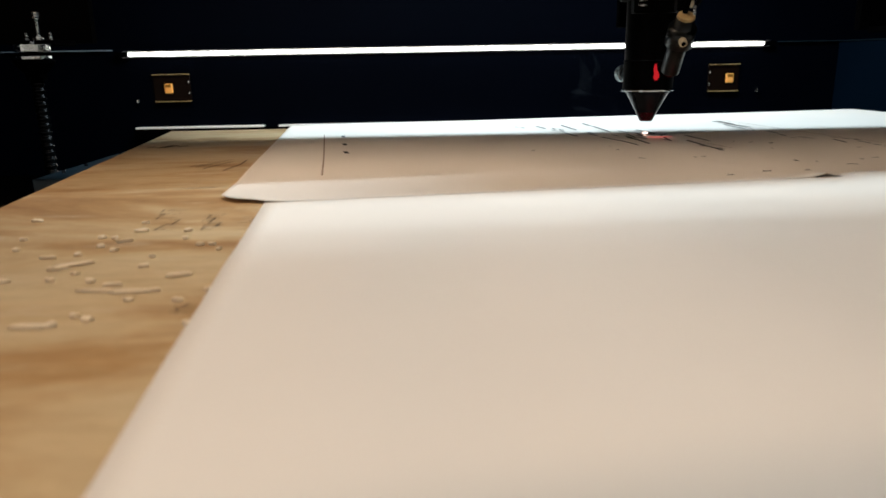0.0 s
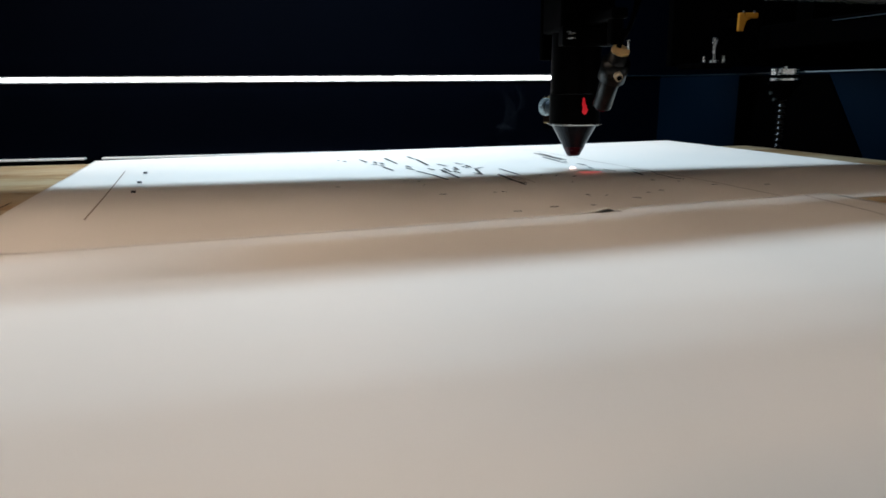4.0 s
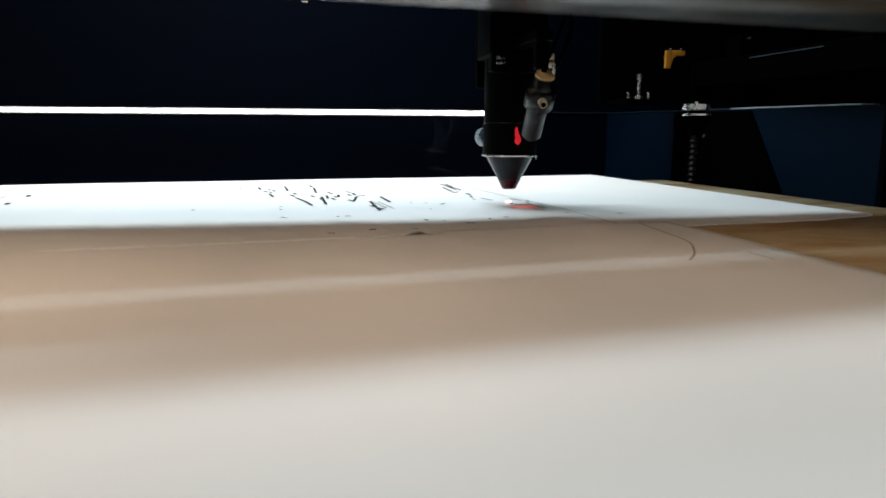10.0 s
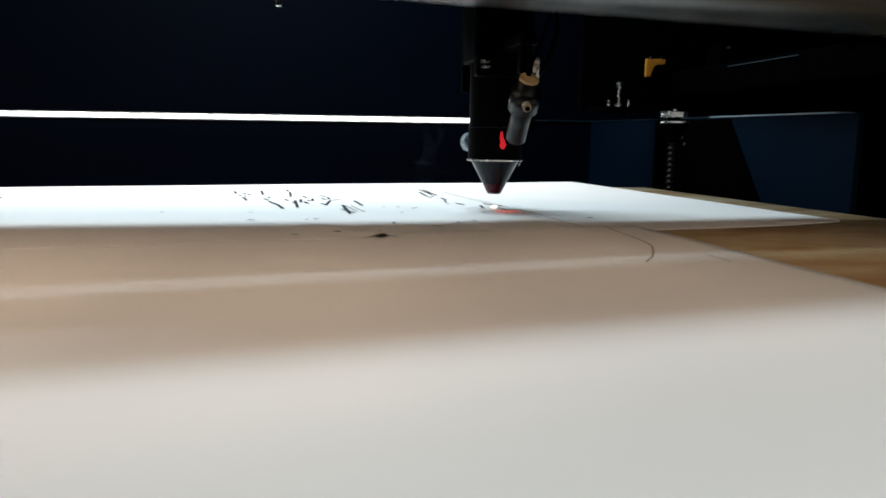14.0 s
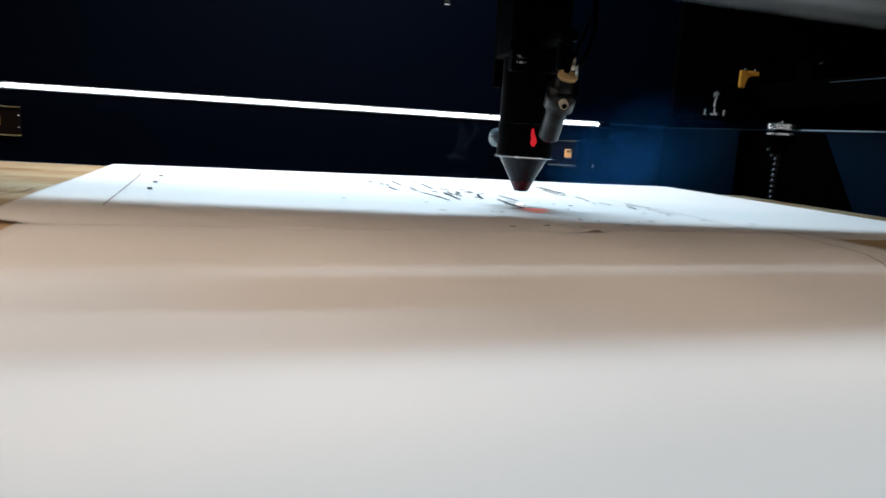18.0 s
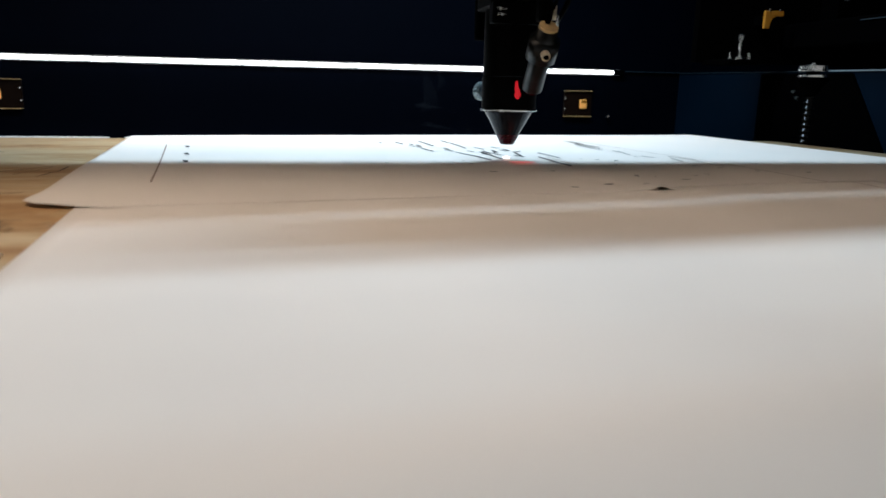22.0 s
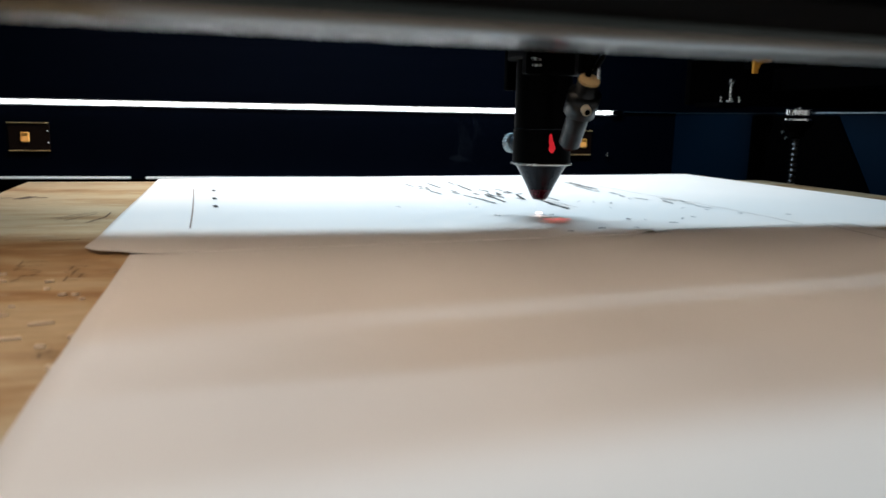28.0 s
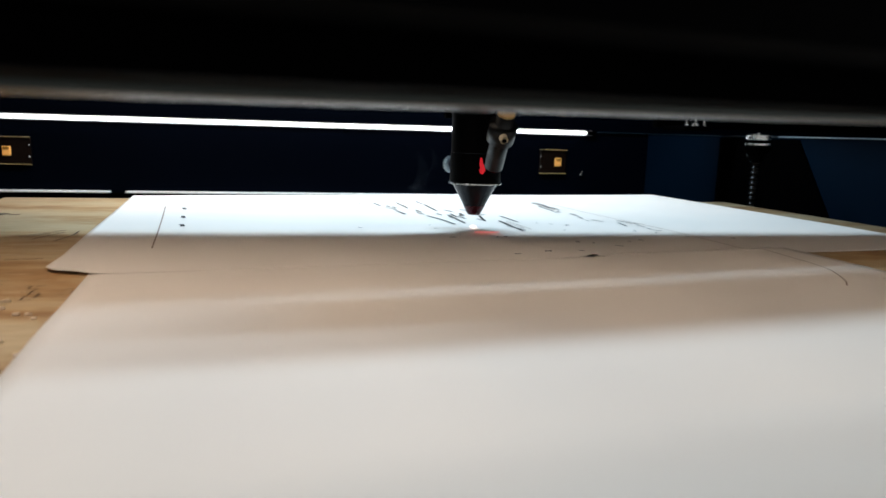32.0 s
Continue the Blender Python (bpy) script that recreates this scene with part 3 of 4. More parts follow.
scrap(-0.144, -0.573, 0.0041, 0)
scrap(-0.135, -0.597, 0.0023, 0)
scrap(-0.131, -0.608, 0.0017, 0)
scrap(-0.119, -0.616, 0.0041, 0)
scrap(-0.112, -0.626, 0.0046, 45)
scrap(-0.110, -0.623, 0.0088, 27)
scrap(-0.113, -0.614, 0.0020, 0)
scrap(-0.106, -0.630, 0.0022, -30)
scrap(-0.109, -0.635, 0.0022, 0)
scrap(-0.119, -0.635, 0.0033, 0)
scrap(-0.100, -0.636, 0.0028, -36)
scrap(-0.095, -0.639, 0.0024, 0)
scrap(-0.093, -0.639, 0.0020, 0)
scrap(-0.096, -0.643, 0.0087, -9)
scrap(-0.088, -0.644, 0.0118, 6)
scrap(-0.087, -0.649, 0.0022, 0)
scrap(-0.093, -0.625, 0.0029, 50)
scrap(-0.094, -0.617, 0.0015, 0)
scrap(-0.082, -0.633, 0.0058, 18)
scrap(-0.073, -0.644, 0.0016, 24)
scrap(-0.077, -0.650, 0.0022, 0)
scrap(-0.071, -0.663, 0.0017, 0)
scrap(-0.093, -0.658, 0.0021, 0)
scrap(-0.090, -0.660, 0.0024, 0)
scrap(-0.098, -0.663, 0.0091, 0)
scrap(-0.095, -0.662, 0.0015, 50)
scrap(-0.111, -0.606, 0.0025, 30)
scrap(-0.115, -0.596, 0.0025, 0)
scrap(-0.106, -0.610, 0.0024, 0)
scrap(-0.111, -0.597, 0.0017, 0)
scrap(-0.107, -0.601, 0.0046, 24)
scrap(-0.107, -0.589, 0.0040, 36)
scrap(-0.110, -0.579, 0.0023, 15)
scrap(-0.092, -0.599, 0.0018, 0)
scrap(-0.086, -0.606, 0.0024, 0)
scrap(-0.083, -0.606, 0.0020, 0)
scrap(-0.080, -0.611, 0.0015, 0)
scrap(-0.094, -0.590, 0.0026, 15)


def engraving(strokes, w, label):
    """Thin dark strokes burnt into the board."""
    x, y = strokes[0][:2]
    g = thing("engraved_mark", (x, y, BED_Z + 0.0003), label, "engraving", "engraved marks")
    for x0, y0, x1, y1 in strokes:
        bm = B()
        p, q = Vector((x0 - x, y0 - y)), Vector((x1 - x, y1 - y))
        side = Vector((-(q - p).y, (q - p).x)).normalized() * w / 2
        bm.faces.new([bm.verts.new((c.x, c.y, 0)) for c in (p - side, q - side, q + side, p + side)])
        part("stroke", bm, ENGRAVE, g)
    return g


def burnt_glyph(x, y, w, h, n, k):
    """A small glyph of n crossing strokes."""
    rng = random.Random(k)
    strokes = []
    for i in range(n):
        fy = y + h * (i / max(1, n - 1) - 0.5)
        if i % 2:
            fx = x + w * rng.uniform(-0.4, 0.4)
            strokes.append((fx, fy - h * 0.35, fx + w * rng.uniform(-0.15, 0.15), fy + h * 0.35))
        else:
            strokes.append((x - w * rng.uniform(0.25, 0.5), fy, x + w * rng.uniform(0.25, 0.5), fy + h * rng.uniform(-0.06, 0.06)))
    engraving(strokes, 0.00030, "small dark glyph burnt into the plywood")


burnt_glyph(-0.107, -0.567, 0.009, 0.012, 5, 1)
burnt_glyph(-0.102, -0.582, 0.006, 0.012, 5, 2)
burnt_glyph(-0.092, -0.574, 0.007, 0.008, 5, 3)
burnt_glyph(-0.089, -0.584, 0.006, 0.009, 6, 4)
burnt_glyph(-0.081, -0.578, 0.004, 0.007, 3, 5)
burnt_glyph(-0.074, -0.655, 0.005, 0.004, 4, 6)
engraving([(-0.134, -0.462, -0.120, -0.441), (-0.131, -0.464, -0.124, -0.452), (-0.126, -0.470, -0.119, -0.447)], 0.0007, "thin dark scratches burnt into the plywood")
engraving([(-0.1155, -0.477, -0.1125, -0.458), (-0.1125, -0.458, -0.1135, -0.444)], 0.0007, "thin dark hooked scratch burnt into the plywood")
engraving([(-0.119, -0.5215, -0.106, -0.5195)], 0.0007, "thin dark straight scratch burnt into the plywood")
engraving([(-0.184, -0.381, -0.179, -0.379), (-0.176, -0.386, -0.172, -0.372), (-0.173, -0.386, -0.169, -0.373), (-0.167, -0.380, -0.162, -0.378)], 0.0022, "dark charred spots on the plywood")


# ---- lifting screws ----
def lift_screw(x, y):
    s = thing("lift_screw", (x, y, 0.0), "threaded lifting screw with a bright steel knob", "screw", "lifting screws")
    prof = []
    z = -0.06
    while z < 0.038:
        prof += [(0.0030, z), (0.0040, z + 0.0017), (0.0040, z + 0.0021), (0.0030, z + 0.0038)]
        z += 0.0042
    part("thread", turned(B(), prof, 20), THREAD, s, "dark ringed thread")
    part("bearing", turned(B(), [(0.0055, 0.036), (0.0062, 0.040), (0.0115, 0.0465), (0.0115, 0.0485)], 32), MATT, s, "black tapered bearing")
    part("washer", turned(B(), [(0.0092, 0.0487), (0.0099, 0.0490), (0.0099, 0.0503), (0.0092, 0.0506)], 32), STEEL, s)
    part("knob", turned(B(), [(0.0092, 0.0530), (0.0098, 0.0534), (0.0098, 0.0572), (0.0092, 0.0576)], 32), STEEL, s, "bright steel knob")
    part("neck", turned(B(), [(0.0045, 0.0506), (0.0045, 0.0530)], 16), MATT, s)
    part("tip", turned(B(), [(0.0014, 0.0576), (0.0014, 0.0592)], 12), STEEL, s)


lift_screw(0.362, -0.292)
lift_screw(-0.265, -0.330)


bed_frame = thing("bed_frame", (0, 0, -0.02), "blue-grey metal bars of the bed frame beside the board", "frame", kind="structure")
part("side_bar", box(B(), (-0.262, -0.36, -0.012), (-0.235, -0.14, 0.0), 0.001), SIDE, bed_frame)
for y in (-0.335, -0.305, -0.25):
    part("bar_bolt", turned(B(), [(0.0011, 0.0), (0.0011, 0.0014), (0.0007, 0.0017)], 12), GUN, bed_frame).location = (-0.255, y, 0.0)


# ---- side rails ----
def side_rail(x, sign):
    r = thing("side_rail", (x, 0, 0), "black slide rail along the side of the cabinet", "rail", "side rails")
    part("beam", box(B(), (-0.012, -0.50, 0.076), (0.012, -0.1685, 0.098), 0.002), MATT, r)
    # Lit line along the beam's edge, put on as a lighter strip.
    part("edge_glint", box(B(), (-0.0135 if sign > 0 else 0.0125, -0.345, 0.0945), (-0.0125 if sign > 0 else 0.0135, -0.262, 0.0951)), EDGE_GLINT, r)
    part("rail_screw", tube(B(), (0.030 * sign, -0.196, 0.1185), (0.030 * sign, -0.190, 0.1185), 0.0012, seg=10), STEEL, r)
    part("screw_lug", box(B(), (0.024 * sign if sign > 0 else -0.036, -0.1905, 0.090), (0.036 if sign > 0 else -0.024, -0.1685, 0.123)), MATT, r)


def stud_bracket(x, y):
    s = thing("stud_bracket", (x, y, 0.0), "black bracket with a tall bolt between two short bolts", "bracket", "stud brackets")
    part("block", box(B(), (-0.014, -0.006, 0.0600), (0.014, 0.0345 + (-0.203 - y), 0.0645), 0.0008), MATT, s)
    part("washer", turned(B(), [(0.0040, 0.0645), (0.0040, 0.0668)], 16), STEEL, s)
    part("tall_bolt", turned(B(), [(0.0014, 0.0668), (0.0014, 0.080), (0.0026, 0.0802), (0.0026, 0.0845), (0.0018, 0.0852)], 16), STEEL, s, "tall steel bolt")
    for dx in (-0.0092, 0.0092):
        part("short_bolt", tube(B(), (dx, 0, 0.0645), (dx, 0, 0.0700), 0.0016, 0.0013, 12), STEEL, s)


stud_bracket(0.3578, -0.203)
stud_bracket(-0.327, -0.200)
side_rail(0.435, 1)
side_rail(-0.405, -1)

flag = thing("switch_flag", (0.3975, -0.1854, 0.100), "small amber plastic angle bracket on the side rail", "bracket")
part("upright", box(B(), (-0.008, -0.0015, -0.0080), (-0.0026, 0.0015, 0.0075), 0.0006), AMBER, flag)
part("arm", box(B(), (-0.0026, -0.0015, 0.0030), (0.0105, 0.0015, 0.0075), 0.0006), AMBER, flag)
for x in (-0.004, 0.0065):
    part("screw", tube(B(), (x, -0.001, 0.0075), (x, -0.001, 0.0092), 0.0009, seg=10), STEEL, flag)
bm = B()
prism = [[bm.verts.new((x, y, z)) for x, z in ((-0.0027, 0.0031), (-0.0027, -0.0045), (-0.0008, 0.0005), (0.0030, 0.0031))] for y in (-0.0014, 0.0014)]
for k in range(4):
    bm.faces.new((prism[0][k], prism[0][(k + 1) % 4], prism[1][(k + 1) % 4], prism[1][k]))
bm.faces.new(prism[0][::-1])
bm.faces.new(prism[1])
part("gusset", bm, AMBER, flag)
part("stem", box(B(), (-0.006, 0.0015, -0.004), (-0.002, 0.0172, 0.004), 0.0005), MATT, flag)


# ---- gantry and head ----
gantry = thing("gantry", (0, 0, 0), "black cross beam that carries the cutting head", "gantry")


SKEW = 0.13


def plate(name, y0, y1, z0, z1, thick, skew0, skew1, x0=-0.40, x1=0.43, mid=0.03, label=""):
    """A flat strip across the gantry from edge y0 at height z0 to edge y1 at height z1; each edge runs askew by its own slope about mid."""
    bm = B()
    rows = []
    for x in (x0, x1):
        a, b = y0 + skew0 * (x - mid), y1 + skew1 * (x - mid)
        rows.append([bm.verts.new(p) for p in ((x, a, z0), (x, a, z0 + thick), (x, b, z1 + thick), (x, b, z1))])
    for k in range(4):
        bm.faces.new((rows[0][k], rows[0][(k + 1) % 4], rows[1][(k + 1) % 4], rows[1][k]))
    bm.faces.new(rows[0][::-1])
    bm.faces.new(rows[1])
    return part(name, bm, BLACK, gantry, label)


# Unseen plates, their edges and slit shaped to cast bands on the card.
plate("beam_shade", 0.073, -0.0272, 0.1890, 0.1535, 0.0006, 0.0, SKEW, label="unseen black plate that casts the beam's rear shadow edge")
plate("beam_shade", -0.0299, -0.0570, 0.1530, 0.1450, 0.0008, SKEW, SKEW, x0=-0.042, label="unseen black plate that casts the front shadow band")
for k in range(6):
    x = -0.0400 + k * 0.0916
    plate("slit_bridge", -0.0271, -0.0302, 0.1530, 0.1530, 0.0007, SKEW, SKEW, x, x + 0.0050)
# Strip and slats added out of view to shade the near card.
plate("shade_strip", 0.0040, -0.0220, 0.1918, 0.1918, 0.0015, SKEW, SKEW, x0=-0.012, mid=0.081, label="unseen black strip above the beam, added to cast shade")
for x in (-0.006, 0.40):
    y = SKEW * (x - 0.081) - 0.009
    part("strip_post", tube(B(), (x, y, 0.1540), (x, y, 0.1917), 0.0010, seg=10), MATT, gantry)
for k in range(20):
    x = -0.39 + k * 0.0421
    y = SKEW * (x - 0.03)
    part("shade_slat", box(B(), (x, -0.2440, 0.240), (x + 0.0225, y + (-0.008, -0.012, -0.016)[k % 3], 0.243)), MATT, gantry)
part("slat_edge", box(B(), (-0.40, -0.2460, 0.238), (0.43, -0.2442, 0.247)), MATT, gantry)
for x in (-0.38, 0.41):
    part("slat_arm", box(B(), (x - 0.006, -0.2440, 0.2432), (x + 0.006, 0.020, 0.248)), MATT, gantry)
for x in (-0.405, 0.435):
    part("end_carriage", box(B(), (x - 0.02, -0.03, 0.100), (x + 0.02, 0.06, 0.243), 0.002), MATT, gantry)

part("hanging_screw", tube(B(), (0.079, 0.057, 0.108), (0.079, 0.057, 0.1835), 0.0011, seg=10), MATT, gantry)
part("screw_end", box(B(), (0.0768, 0.0555, 0.1045), (0.0802, 0.0585, 0.108), 0.0005), STEEL, gantry, "bright screw end")

head = thing("laser_head", (0, 0, 0), "black laser cutting head with a conical nozzle and red pointer", "laser head")
part("nozzle", turned(B(), [(0.0022, 0.0090), (0.0030, 0.0086), (0.0035, 0.0092), (0.0119, 0.0247), (0.0119, 0.0252)], 48), GUN, head, "dark metal cone nozzle")
# Red light reflected on the nozzle's end is put into this colour.
part("nozzle_tip", turned(B(), [(0.0018, 0.0085), (0.0031, 0.0084), (0.0037, 0.0090), (0.00600, 0.01345), (0.0056, 0.0135)], 40), MAROON, head, "nozzle tip coloured dark red for the red light on it")
part("flange", turned(B(), [(0.0141, 0.0252), (0.0147, 0.0254), (0.0147, 0.0259), (0.0141, 0.0261)], 48), STEEL, head, "thin bright flange ring")
part("collar", turned(B(), [(0.0132, 0.0261), (0.0137, 0.0264), (0.0137, 0.0415), (0.0133, 0.0419)], 48), BLACK, head)
part("lens_tube", turned(B(), [(0.0130, 0.0419), (0.0133, 0.0424), (0.0133, 0.085), (0.0130, 0.0855)], 48), BLACK, head)
part("mirror_box", box(B(), (-0.0146, -0.015, 0.0735), (0.0146, 0.0139, 0.125), 0.0012), BLACK, head)
part("carriage_plate", box(B(), (-0.0142, 0.014, 0.060), (0.0142, 0.020, 0.1690), 0.001), MATT, head)
screw = part("thumb_screw", turned(B(), [(0.0028, 0.0032), (0.0040, 0.0032), (0.0043, 0.0036), (0.0043, 0.0066), (0.0040, 0.0070), (0.0028, 0.0070), (0.0026, 0.0056)], 32), KNURL, head, "knurled grey thumb screw")
screw.matrix_local = pose(-0.0066, 0.0172, 0.0345, 0, -90, -69)
part("screw_base", turned(B(), [(0.0034, -0.0070), (0.0040, -0.0030), (0.0044, 0.0004), (0.0040, 0.0022), (0.0033, 0.0031)], 28), SIDE, screw, "blue-grey tapered base")
part("screw_core", turned(B(), [(0.0026, 0.0020), (0.0026, 0.0054), (0.0016, 0.0058)], 20), MATT, screw)
for k in range(18):
    a = 2 * math.pi * k / 18
    part("knurl", tube(B(), (0.0044 * math.cos(a), 0.0044 * math.sin(a), 0.0035), (0.0044 * math.cos(a), 0.0044 * math.sin(a), 0.0067), 0.00052, seg=6), KNURL, screw)
for dz in (-0.0012, 0.0012):
    part("clip_tab", box(B(), (-0.0128, -0.0195, 0.0712 + dz - 0.0007), (-0.0083, -0.0172, 0.0712 + dz + 0.0007), 0.0003), STEEL, head)
part("adjusting_screw", turned(B(), [(0.0021, 0.0), (0.0024, 0.0003), (0.0024, 0.0034), (0.0022, 0.0036), (0.0022, 0.0039), (0.0024, 0.0041), (0.0024, 0.0065), (0.0020, 0.0068)], 28), CREAM, head, "bright adjusting screw", True).location = (0.0140, -0.0180, 0.0682)
bolt_block = part("bolt_block", box(B(), (-0.0145, -0.0175, 0.066), (0.0145, -0.010, 0.076), 0.0008), BLACK, head)

# pointer on its arm in front of the lens tube, aimed at the spot
P0, P1 = Vector((0.0, -0.036, 0.0365)), Vector((0.0, -0.0538, 0.0614))


def along(k):
    return P0.lerp(P1, k)


part("pointer_body", tube(B(), along(0.0), along(1.0), 0.0046, seg=28), SLATE, head, "slim dark slate pointer tube", True)
part("pointer_clamp", tube(B(), along(0.52), along(0.83), 0.0066, 0.0068, seg=28), SLATE, head, "", True)
part("pointer_ring", tube(B(), along(1.0), along(1.04), 0.0042, seg=28), BRASS, head, "brass end ring")
up = Vector((0, 0.0021, 0.0015))
part("pointer_cap", tube(B(), along(1.04) + up, along(1.32) + up, 0.0013, seg=18), MATT, head)
part("ring_screw", tube(B(), along(1.0) + Vector((0.0040, 0, 0.0010)), along(1.0) + Vector((0.0040, 0, 0.0055)), 0.0008, seg=12), STEEL, head, "tiny bright screw")
front = along(0.73) + Vector((-0.0015, -0.0062, -0.0038))
part("clamp_screw", tube(B(), front, front + Vector((0, -0.0022, -0.0015)), 0.0019, seg=18), CREAM, head, "pale brass clamp screw")
part("clamp_socket", tube(B(), front + Vector((0, -0.0021, -0.00145)), front + Vector((0, -0.0026, -0.0018)), 0.0011, seg=12), MATT, head)
part("pointer_arm", box(B(), (-0.004, -0.0525, 0.0765), (0.004, -0.012, 0.0815), 0.001), BLACK, head)
part("pointer_arm_drop", box(B(), (-0.003, -0.0505, 0.0645), (0.003, -0.0445, 0.0815), 0.001), BLACK, head)
part("pointer_lens", tube(B(), along(-0.06), along(0.0), 0.0028, seg=20), MAROON, head, "dark red pointer lens")
# The pointer's reflection on the collar, modelled as two glowing lobes.
for dx, z, rx, rz in ((-0.0004, 0.0374, 0.0009, 0.0026), (0.0003, 0.0339, 0.0015, 0.0027)):
    bm = B()
    bmesh.ops.create_uvsphere(bm, u_segments=14, v_segments=10, radius=1.0)
    for v in bm.verts:
        v.co = Vector((dx + v.co.x * rx * (1 + 0.18 * math.sin(5 * v.co.z + 3 * v.co.x)), -0.0137 + v.co.y * 0.0004, z + v.co.z * rz))
    part("red_gleam", bm, RED, head, "pointer's red reflection on the collar, made as a glowing lobe", True)
part("seam_ring", turned(B(), [(0.0132, 0.0416), (0.0138, 0.0418), (0.0138, 0.0420), (0.0132, 0.0422)], 48), GUN, head, "thin seam ring")
part("air_hose", hose(B(), [(0.012, -0.012, 0.060), (0.022, -0.02, 0.075), (0.026, -0.018, 0.10), (0.020, 0.01, 0.135)], 0.0013), BLACK, head)
part("pointer_wire", hose(B(), [tuple(along(1.3)), (0.004, -0.066, 0.085), (0.014, -0.05, 0.10), (0.016, -0.01, 0.13)], 0.0007), MATT, head)
part("spark", turned(B(), [(0.0004, 0.0012), (0.0016, 0.0014), (0.0018, 0.0017), (0.0010, 0.0021), (0.0003, 0.0023)], 16), SPARK, head, "bright cutting spark")
# Spot of pointer light on the card, laid on as a glowing disc.
dot = part("pointer_dot", turned(B(), [(0.0030, 0.0018), (0.0036, 0.0019), (0.0030, 0.0021), (0.0008, 0.0021)], 20), DOT, head, "glowing disc for the pointer's red light on the card")
dot.location = (0.003, -0.017, 0.0002)
dot.scale = (2.0, 0.55, 0.5)


# ---- smoke ----
SMOKE = bpy.data.materials.new("thin_smoke")
SMOKE.use_nodes = True
SMOKE.node_tree.nodes["Principled BSDF"].inputs["Base Color"].default_value = (0.75, 0.80, 0.85, 1)
SMOKE.node_tree.nodes["Principled BSDF"].inputs["Roughness"].default_value = 1.0
SMOKE.node_tree.nodes["Principled BSDF"].inputs["Specular IOR Level"].default_value = 0.0
puff = SMOKE.node_tree.nodes.new("ShaderNodeTexNoise")
puff.inputs["Scale"].default_value, puff.inputs["Detail"].default_value = 60.0, 4.0
thin = SMOKE.node_tree.nodes.new("ShaderNodeMapRange")
thin.inputs["From Min"].default_value, thin.inputs["From Max"].default_value = 0.40, 0.75
thin.inputs["To Min"].default_value, thin.inputs["To Max"].default_value = 0.0, 0.009
SMOKE.node_tree.links.new(puff.outputs["Fac"], thin.inputs["Value"])
SMOKE.node_tree.links.new(thin.outputs["Result"], SMOKE.node_tree.nodes["Principled BSDF"].inputs["Alpha"])

smoke = thing("smoke_wisp", (0, 0, 0), "thin grey wisp of smoke rising beside the nozzle", "smoke")
for k, (r, w, turns, lean) in enumerate(((0.010, 0.008, 1.1, -0.020), (0.012, 0.010, 0.8, -0.030))):
    bm = B()
    rows = []
    for i in range(41):
        q = i / 40
        a = 2 * math.pi * turns * q + k * 2.1
        x = lean * (0.3 + q) + r * math.cos(a) * (0.4 + q)
        z = 0.004 + 0.040 * q + 0.5 * r * math.sin(a)
        y = 0.02 + 0.03 * q + 0.004 * math.sin(2 * a + k)
        half = w * 0.5 * math.sin(math.pi * min(1.0, q * 0.9 + 0.1)) + 0.0004
        rows.append((bm.verts.new((x - half, y, z)), bm.verts.new((x, y - 0.002, z + 0.001)), bm.verts.new((x + half, y, z))))
    for p, q in zip(rows, rows[1:]):
        for j in (0, 1):
            bm.faces.new((p[j], p[j + 1], q[j + 1], q[j]))
    part("wisp", bm, SMOKE, smoke, "", True)


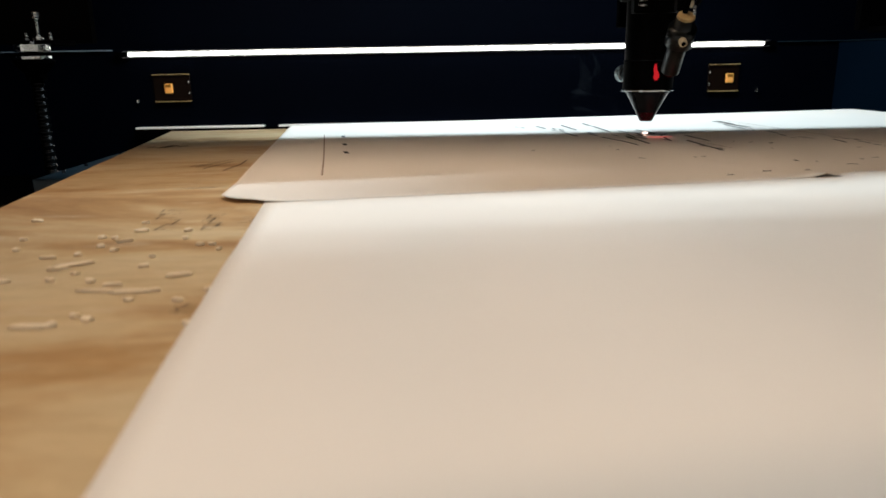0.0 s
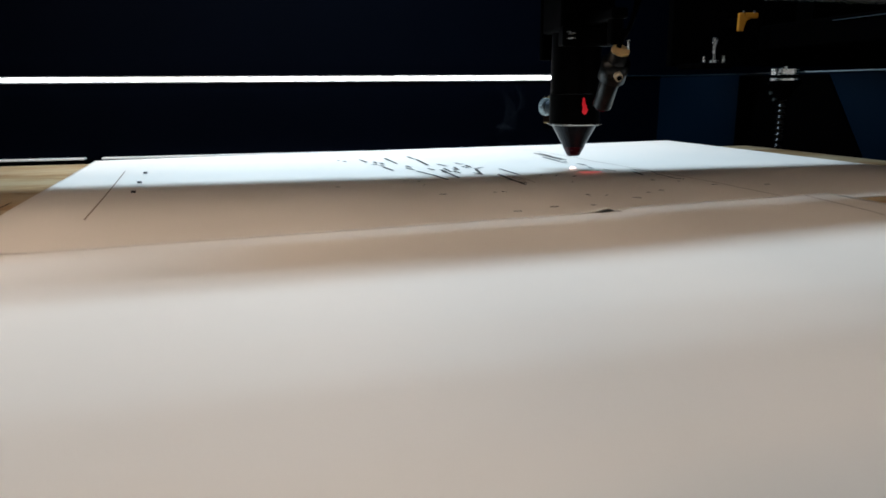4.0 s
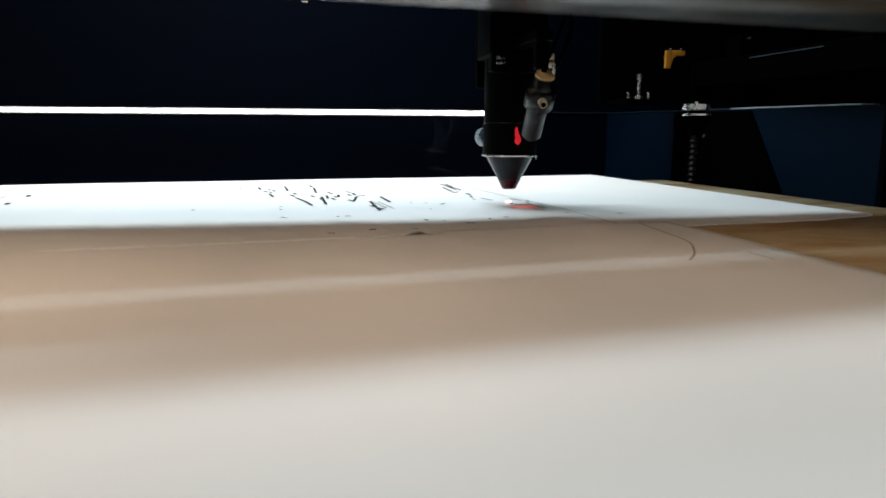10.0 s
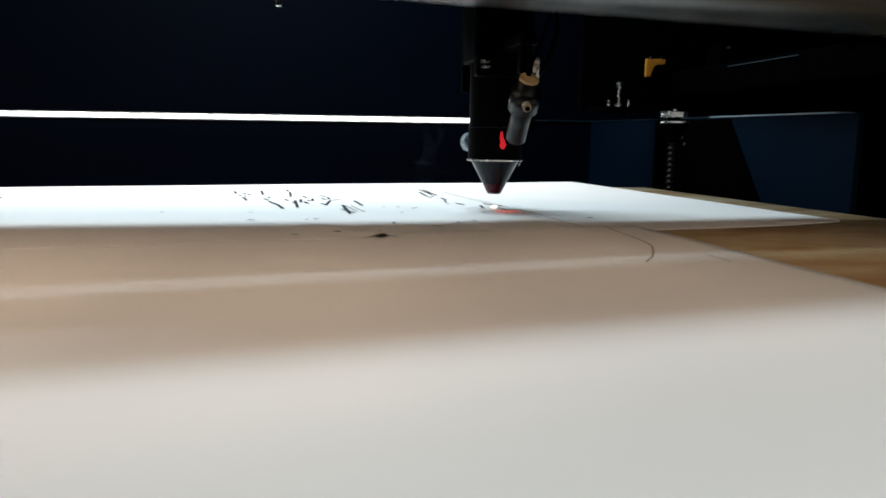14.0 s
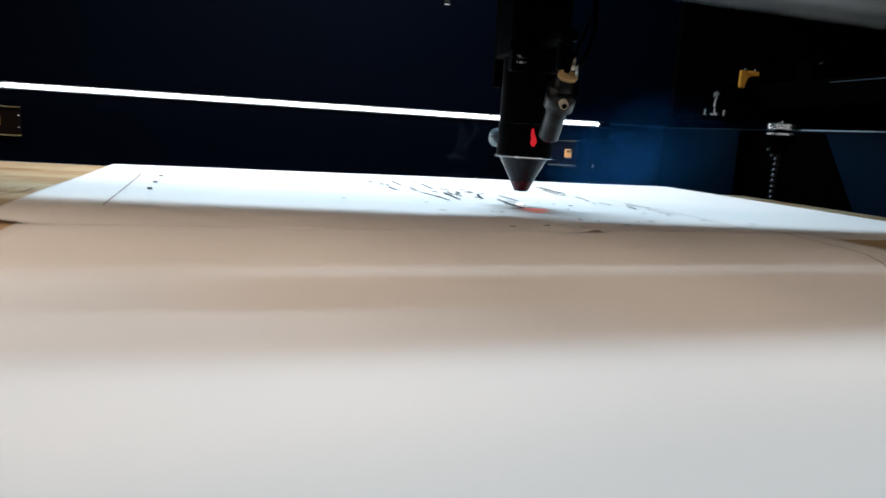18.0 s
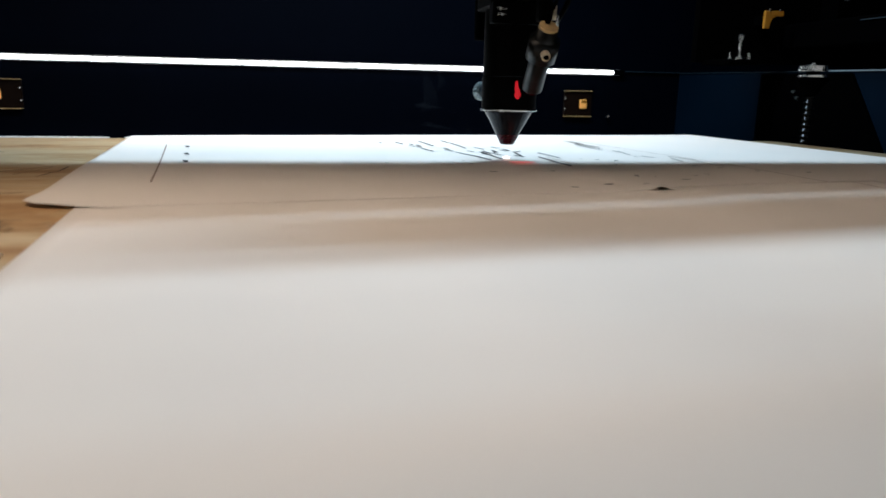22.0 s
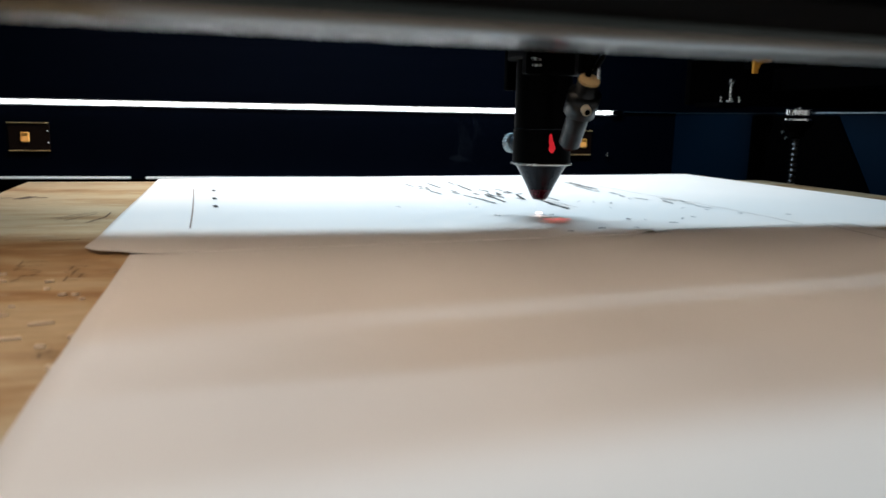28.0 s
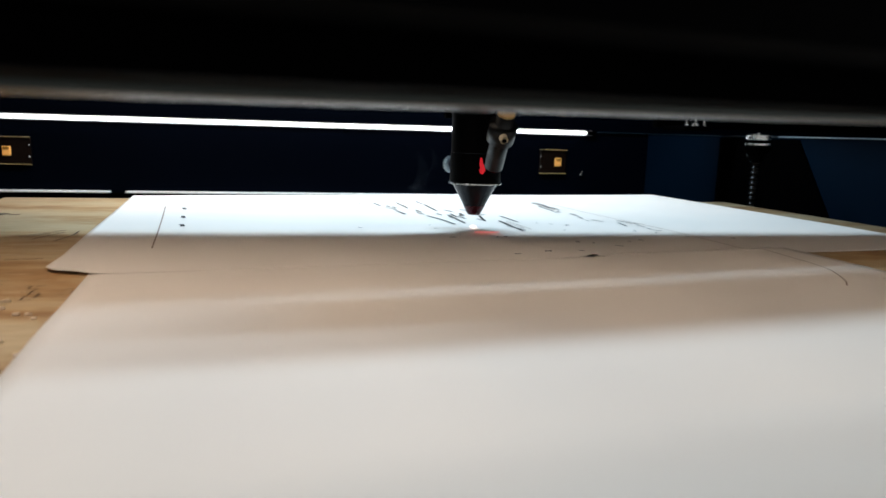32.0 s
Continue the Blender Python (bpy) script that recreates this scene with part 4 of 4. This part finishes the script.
def haze_material():
    """Thin bluish smoke: light passes, and a little is scattered on; it thins out towards its rim."""
    m, nodes, links, bsdf = material("blue_haze")
    nodes.remove(bsdf)
    at = nodes.new("ShaderNodeTexCoord")
    spread = nodes.new("ShaderNodeMapping")
    spread.inputs["Scale"].default_value = (1 / 0.058, 1.0, 1 / 0.046)
    links.new(at.outputs["Object"], spread.inputs["Vector"])
    ball = nodes.new("ShaderNodeTexGradient")
    ball.gradient_type = "QUADRATIC_SPHERE"
    links.new(spread.outputs["Vector"], ball.inputs["Vector"])
    cloud = noise_node(nodes, links, at, (1.0, 1.0, 1.0), 34.0, 4.0, 0.6, 0.5)
    lump = nodes.new("ShaderNodeMapRange")
    lump.inputs["From Min"].default_value, lump.inputs["From Max"].default_value = 0.32, 0.72
    lump.inputs["To Min"].default_value, lump.inputs["To Max"].default_value = 0.0, 0.17
    links.new(cloud.outputs["Fac"], lump.inputs["Value"])
    dense = nodes.new("ShaderNodeMath")
    dense.operation = "MULTIPLY"
    links.new(ball.outputs["Fac"], dense.inputs[0])
    links.new(lump.outputs["Result"], dense.inputs[1])
    clear = nodes.new("ShaderNodeBsdfTransparent")
    near, far, both, mix = nodes.new("ShaderNodeBsdfDiffuse"), nodes.new("ShaderNodeBsdfTranslucent"), nodes.new("ShaderNodeAddShader"), nodes.new("ShaderNodeMixShader")
    for side in (near, far):
        side.inputs["Color"].default_value = (0.03, 0.16, 0.48, 1)
    links.new(near.outputs["BSDF"], both.inputs[0])
    links.new(far.outputs["BSDF"], both.inputs[1])
    links.new(dense.outputs["Value"], mix.inputs["Fac"])
    links.new(clear.outputs["BSDF"], mix.inputs[1])
    links.new(both.outputs["Shader"], mix.inputs[2])
    links.new(mix.outputs["Shader"], nodes["Material Output"].inputs["Surface"])
    return m


HAZE = haze_material()
haze = thing("smoke_haze", (0, 0, 0), "thin blue haze of smoke drifting under the lid", "smoke")
for k, (x, y, z, turn) in enumerate(((0.0, 0.0, 0.0, 8), (0.018, -0.022, 0.010, -12), (-0.020, 0.016, -0.008, 20), (0.030, 0.026, -0.004, -4))):
    bm = B()
    grid = [[bm.verts.new((0.060 * (i - 8) / 8, 0.004 * noise.noise(Vector((i * 0.3, j * 0.3, k * 5.0))), 0.048 * (j - 8) / 8)) for i in range(17)] for j in range(17)]
    for a, b in zip(grid, grid[1:]):
        for i in range(16):
            bm.faces.new((a[i], a[i + 1], b[i + 1], b[i]))
    part("puff", bm, HAZE, haze, "", True).matrix_local = pose(x, y, z, 0, 0, turn)
# the haze hangs high under the lid, sinks to the right of the head at 16 s, then rises again
DRIFT = [(0, 0.24, 0.235), (13.4, 0.30, 0.235), (14.5, 0.29, 0.120), (15.5, 0.200, 0.022), (16.5, 0.195, 0.018), (17.5, 0.218, 0.030), (18.5, 0.230, 0.024), (20, 0.246, 0.034), (21, 0.262, 0.080), (23, 0.26, 0.235), (32, 0.24, 0.235)]


def motions():
    walk(haze, [(t, pose(x, -0.30, z, 0, 0, 4 * math.sin(t))) for t, x, z in DRIFT])
    walk(gantry, [(t, pose(0, g, 0)) for t, x, y, g in HEAD])
    walk(head, [(t, pose(x, y, 0)) for t, x, y, g in HEAD])
    walk(smoke, [(t, pose(x - 0.004, y + 0.012, 0.004 * math.sin(2.1 * t), 0, 2.5 * math.sin(1.3 * t), 14 * math.sin(0.9 * t))) for t, x, y, g in HEAD])


motions()
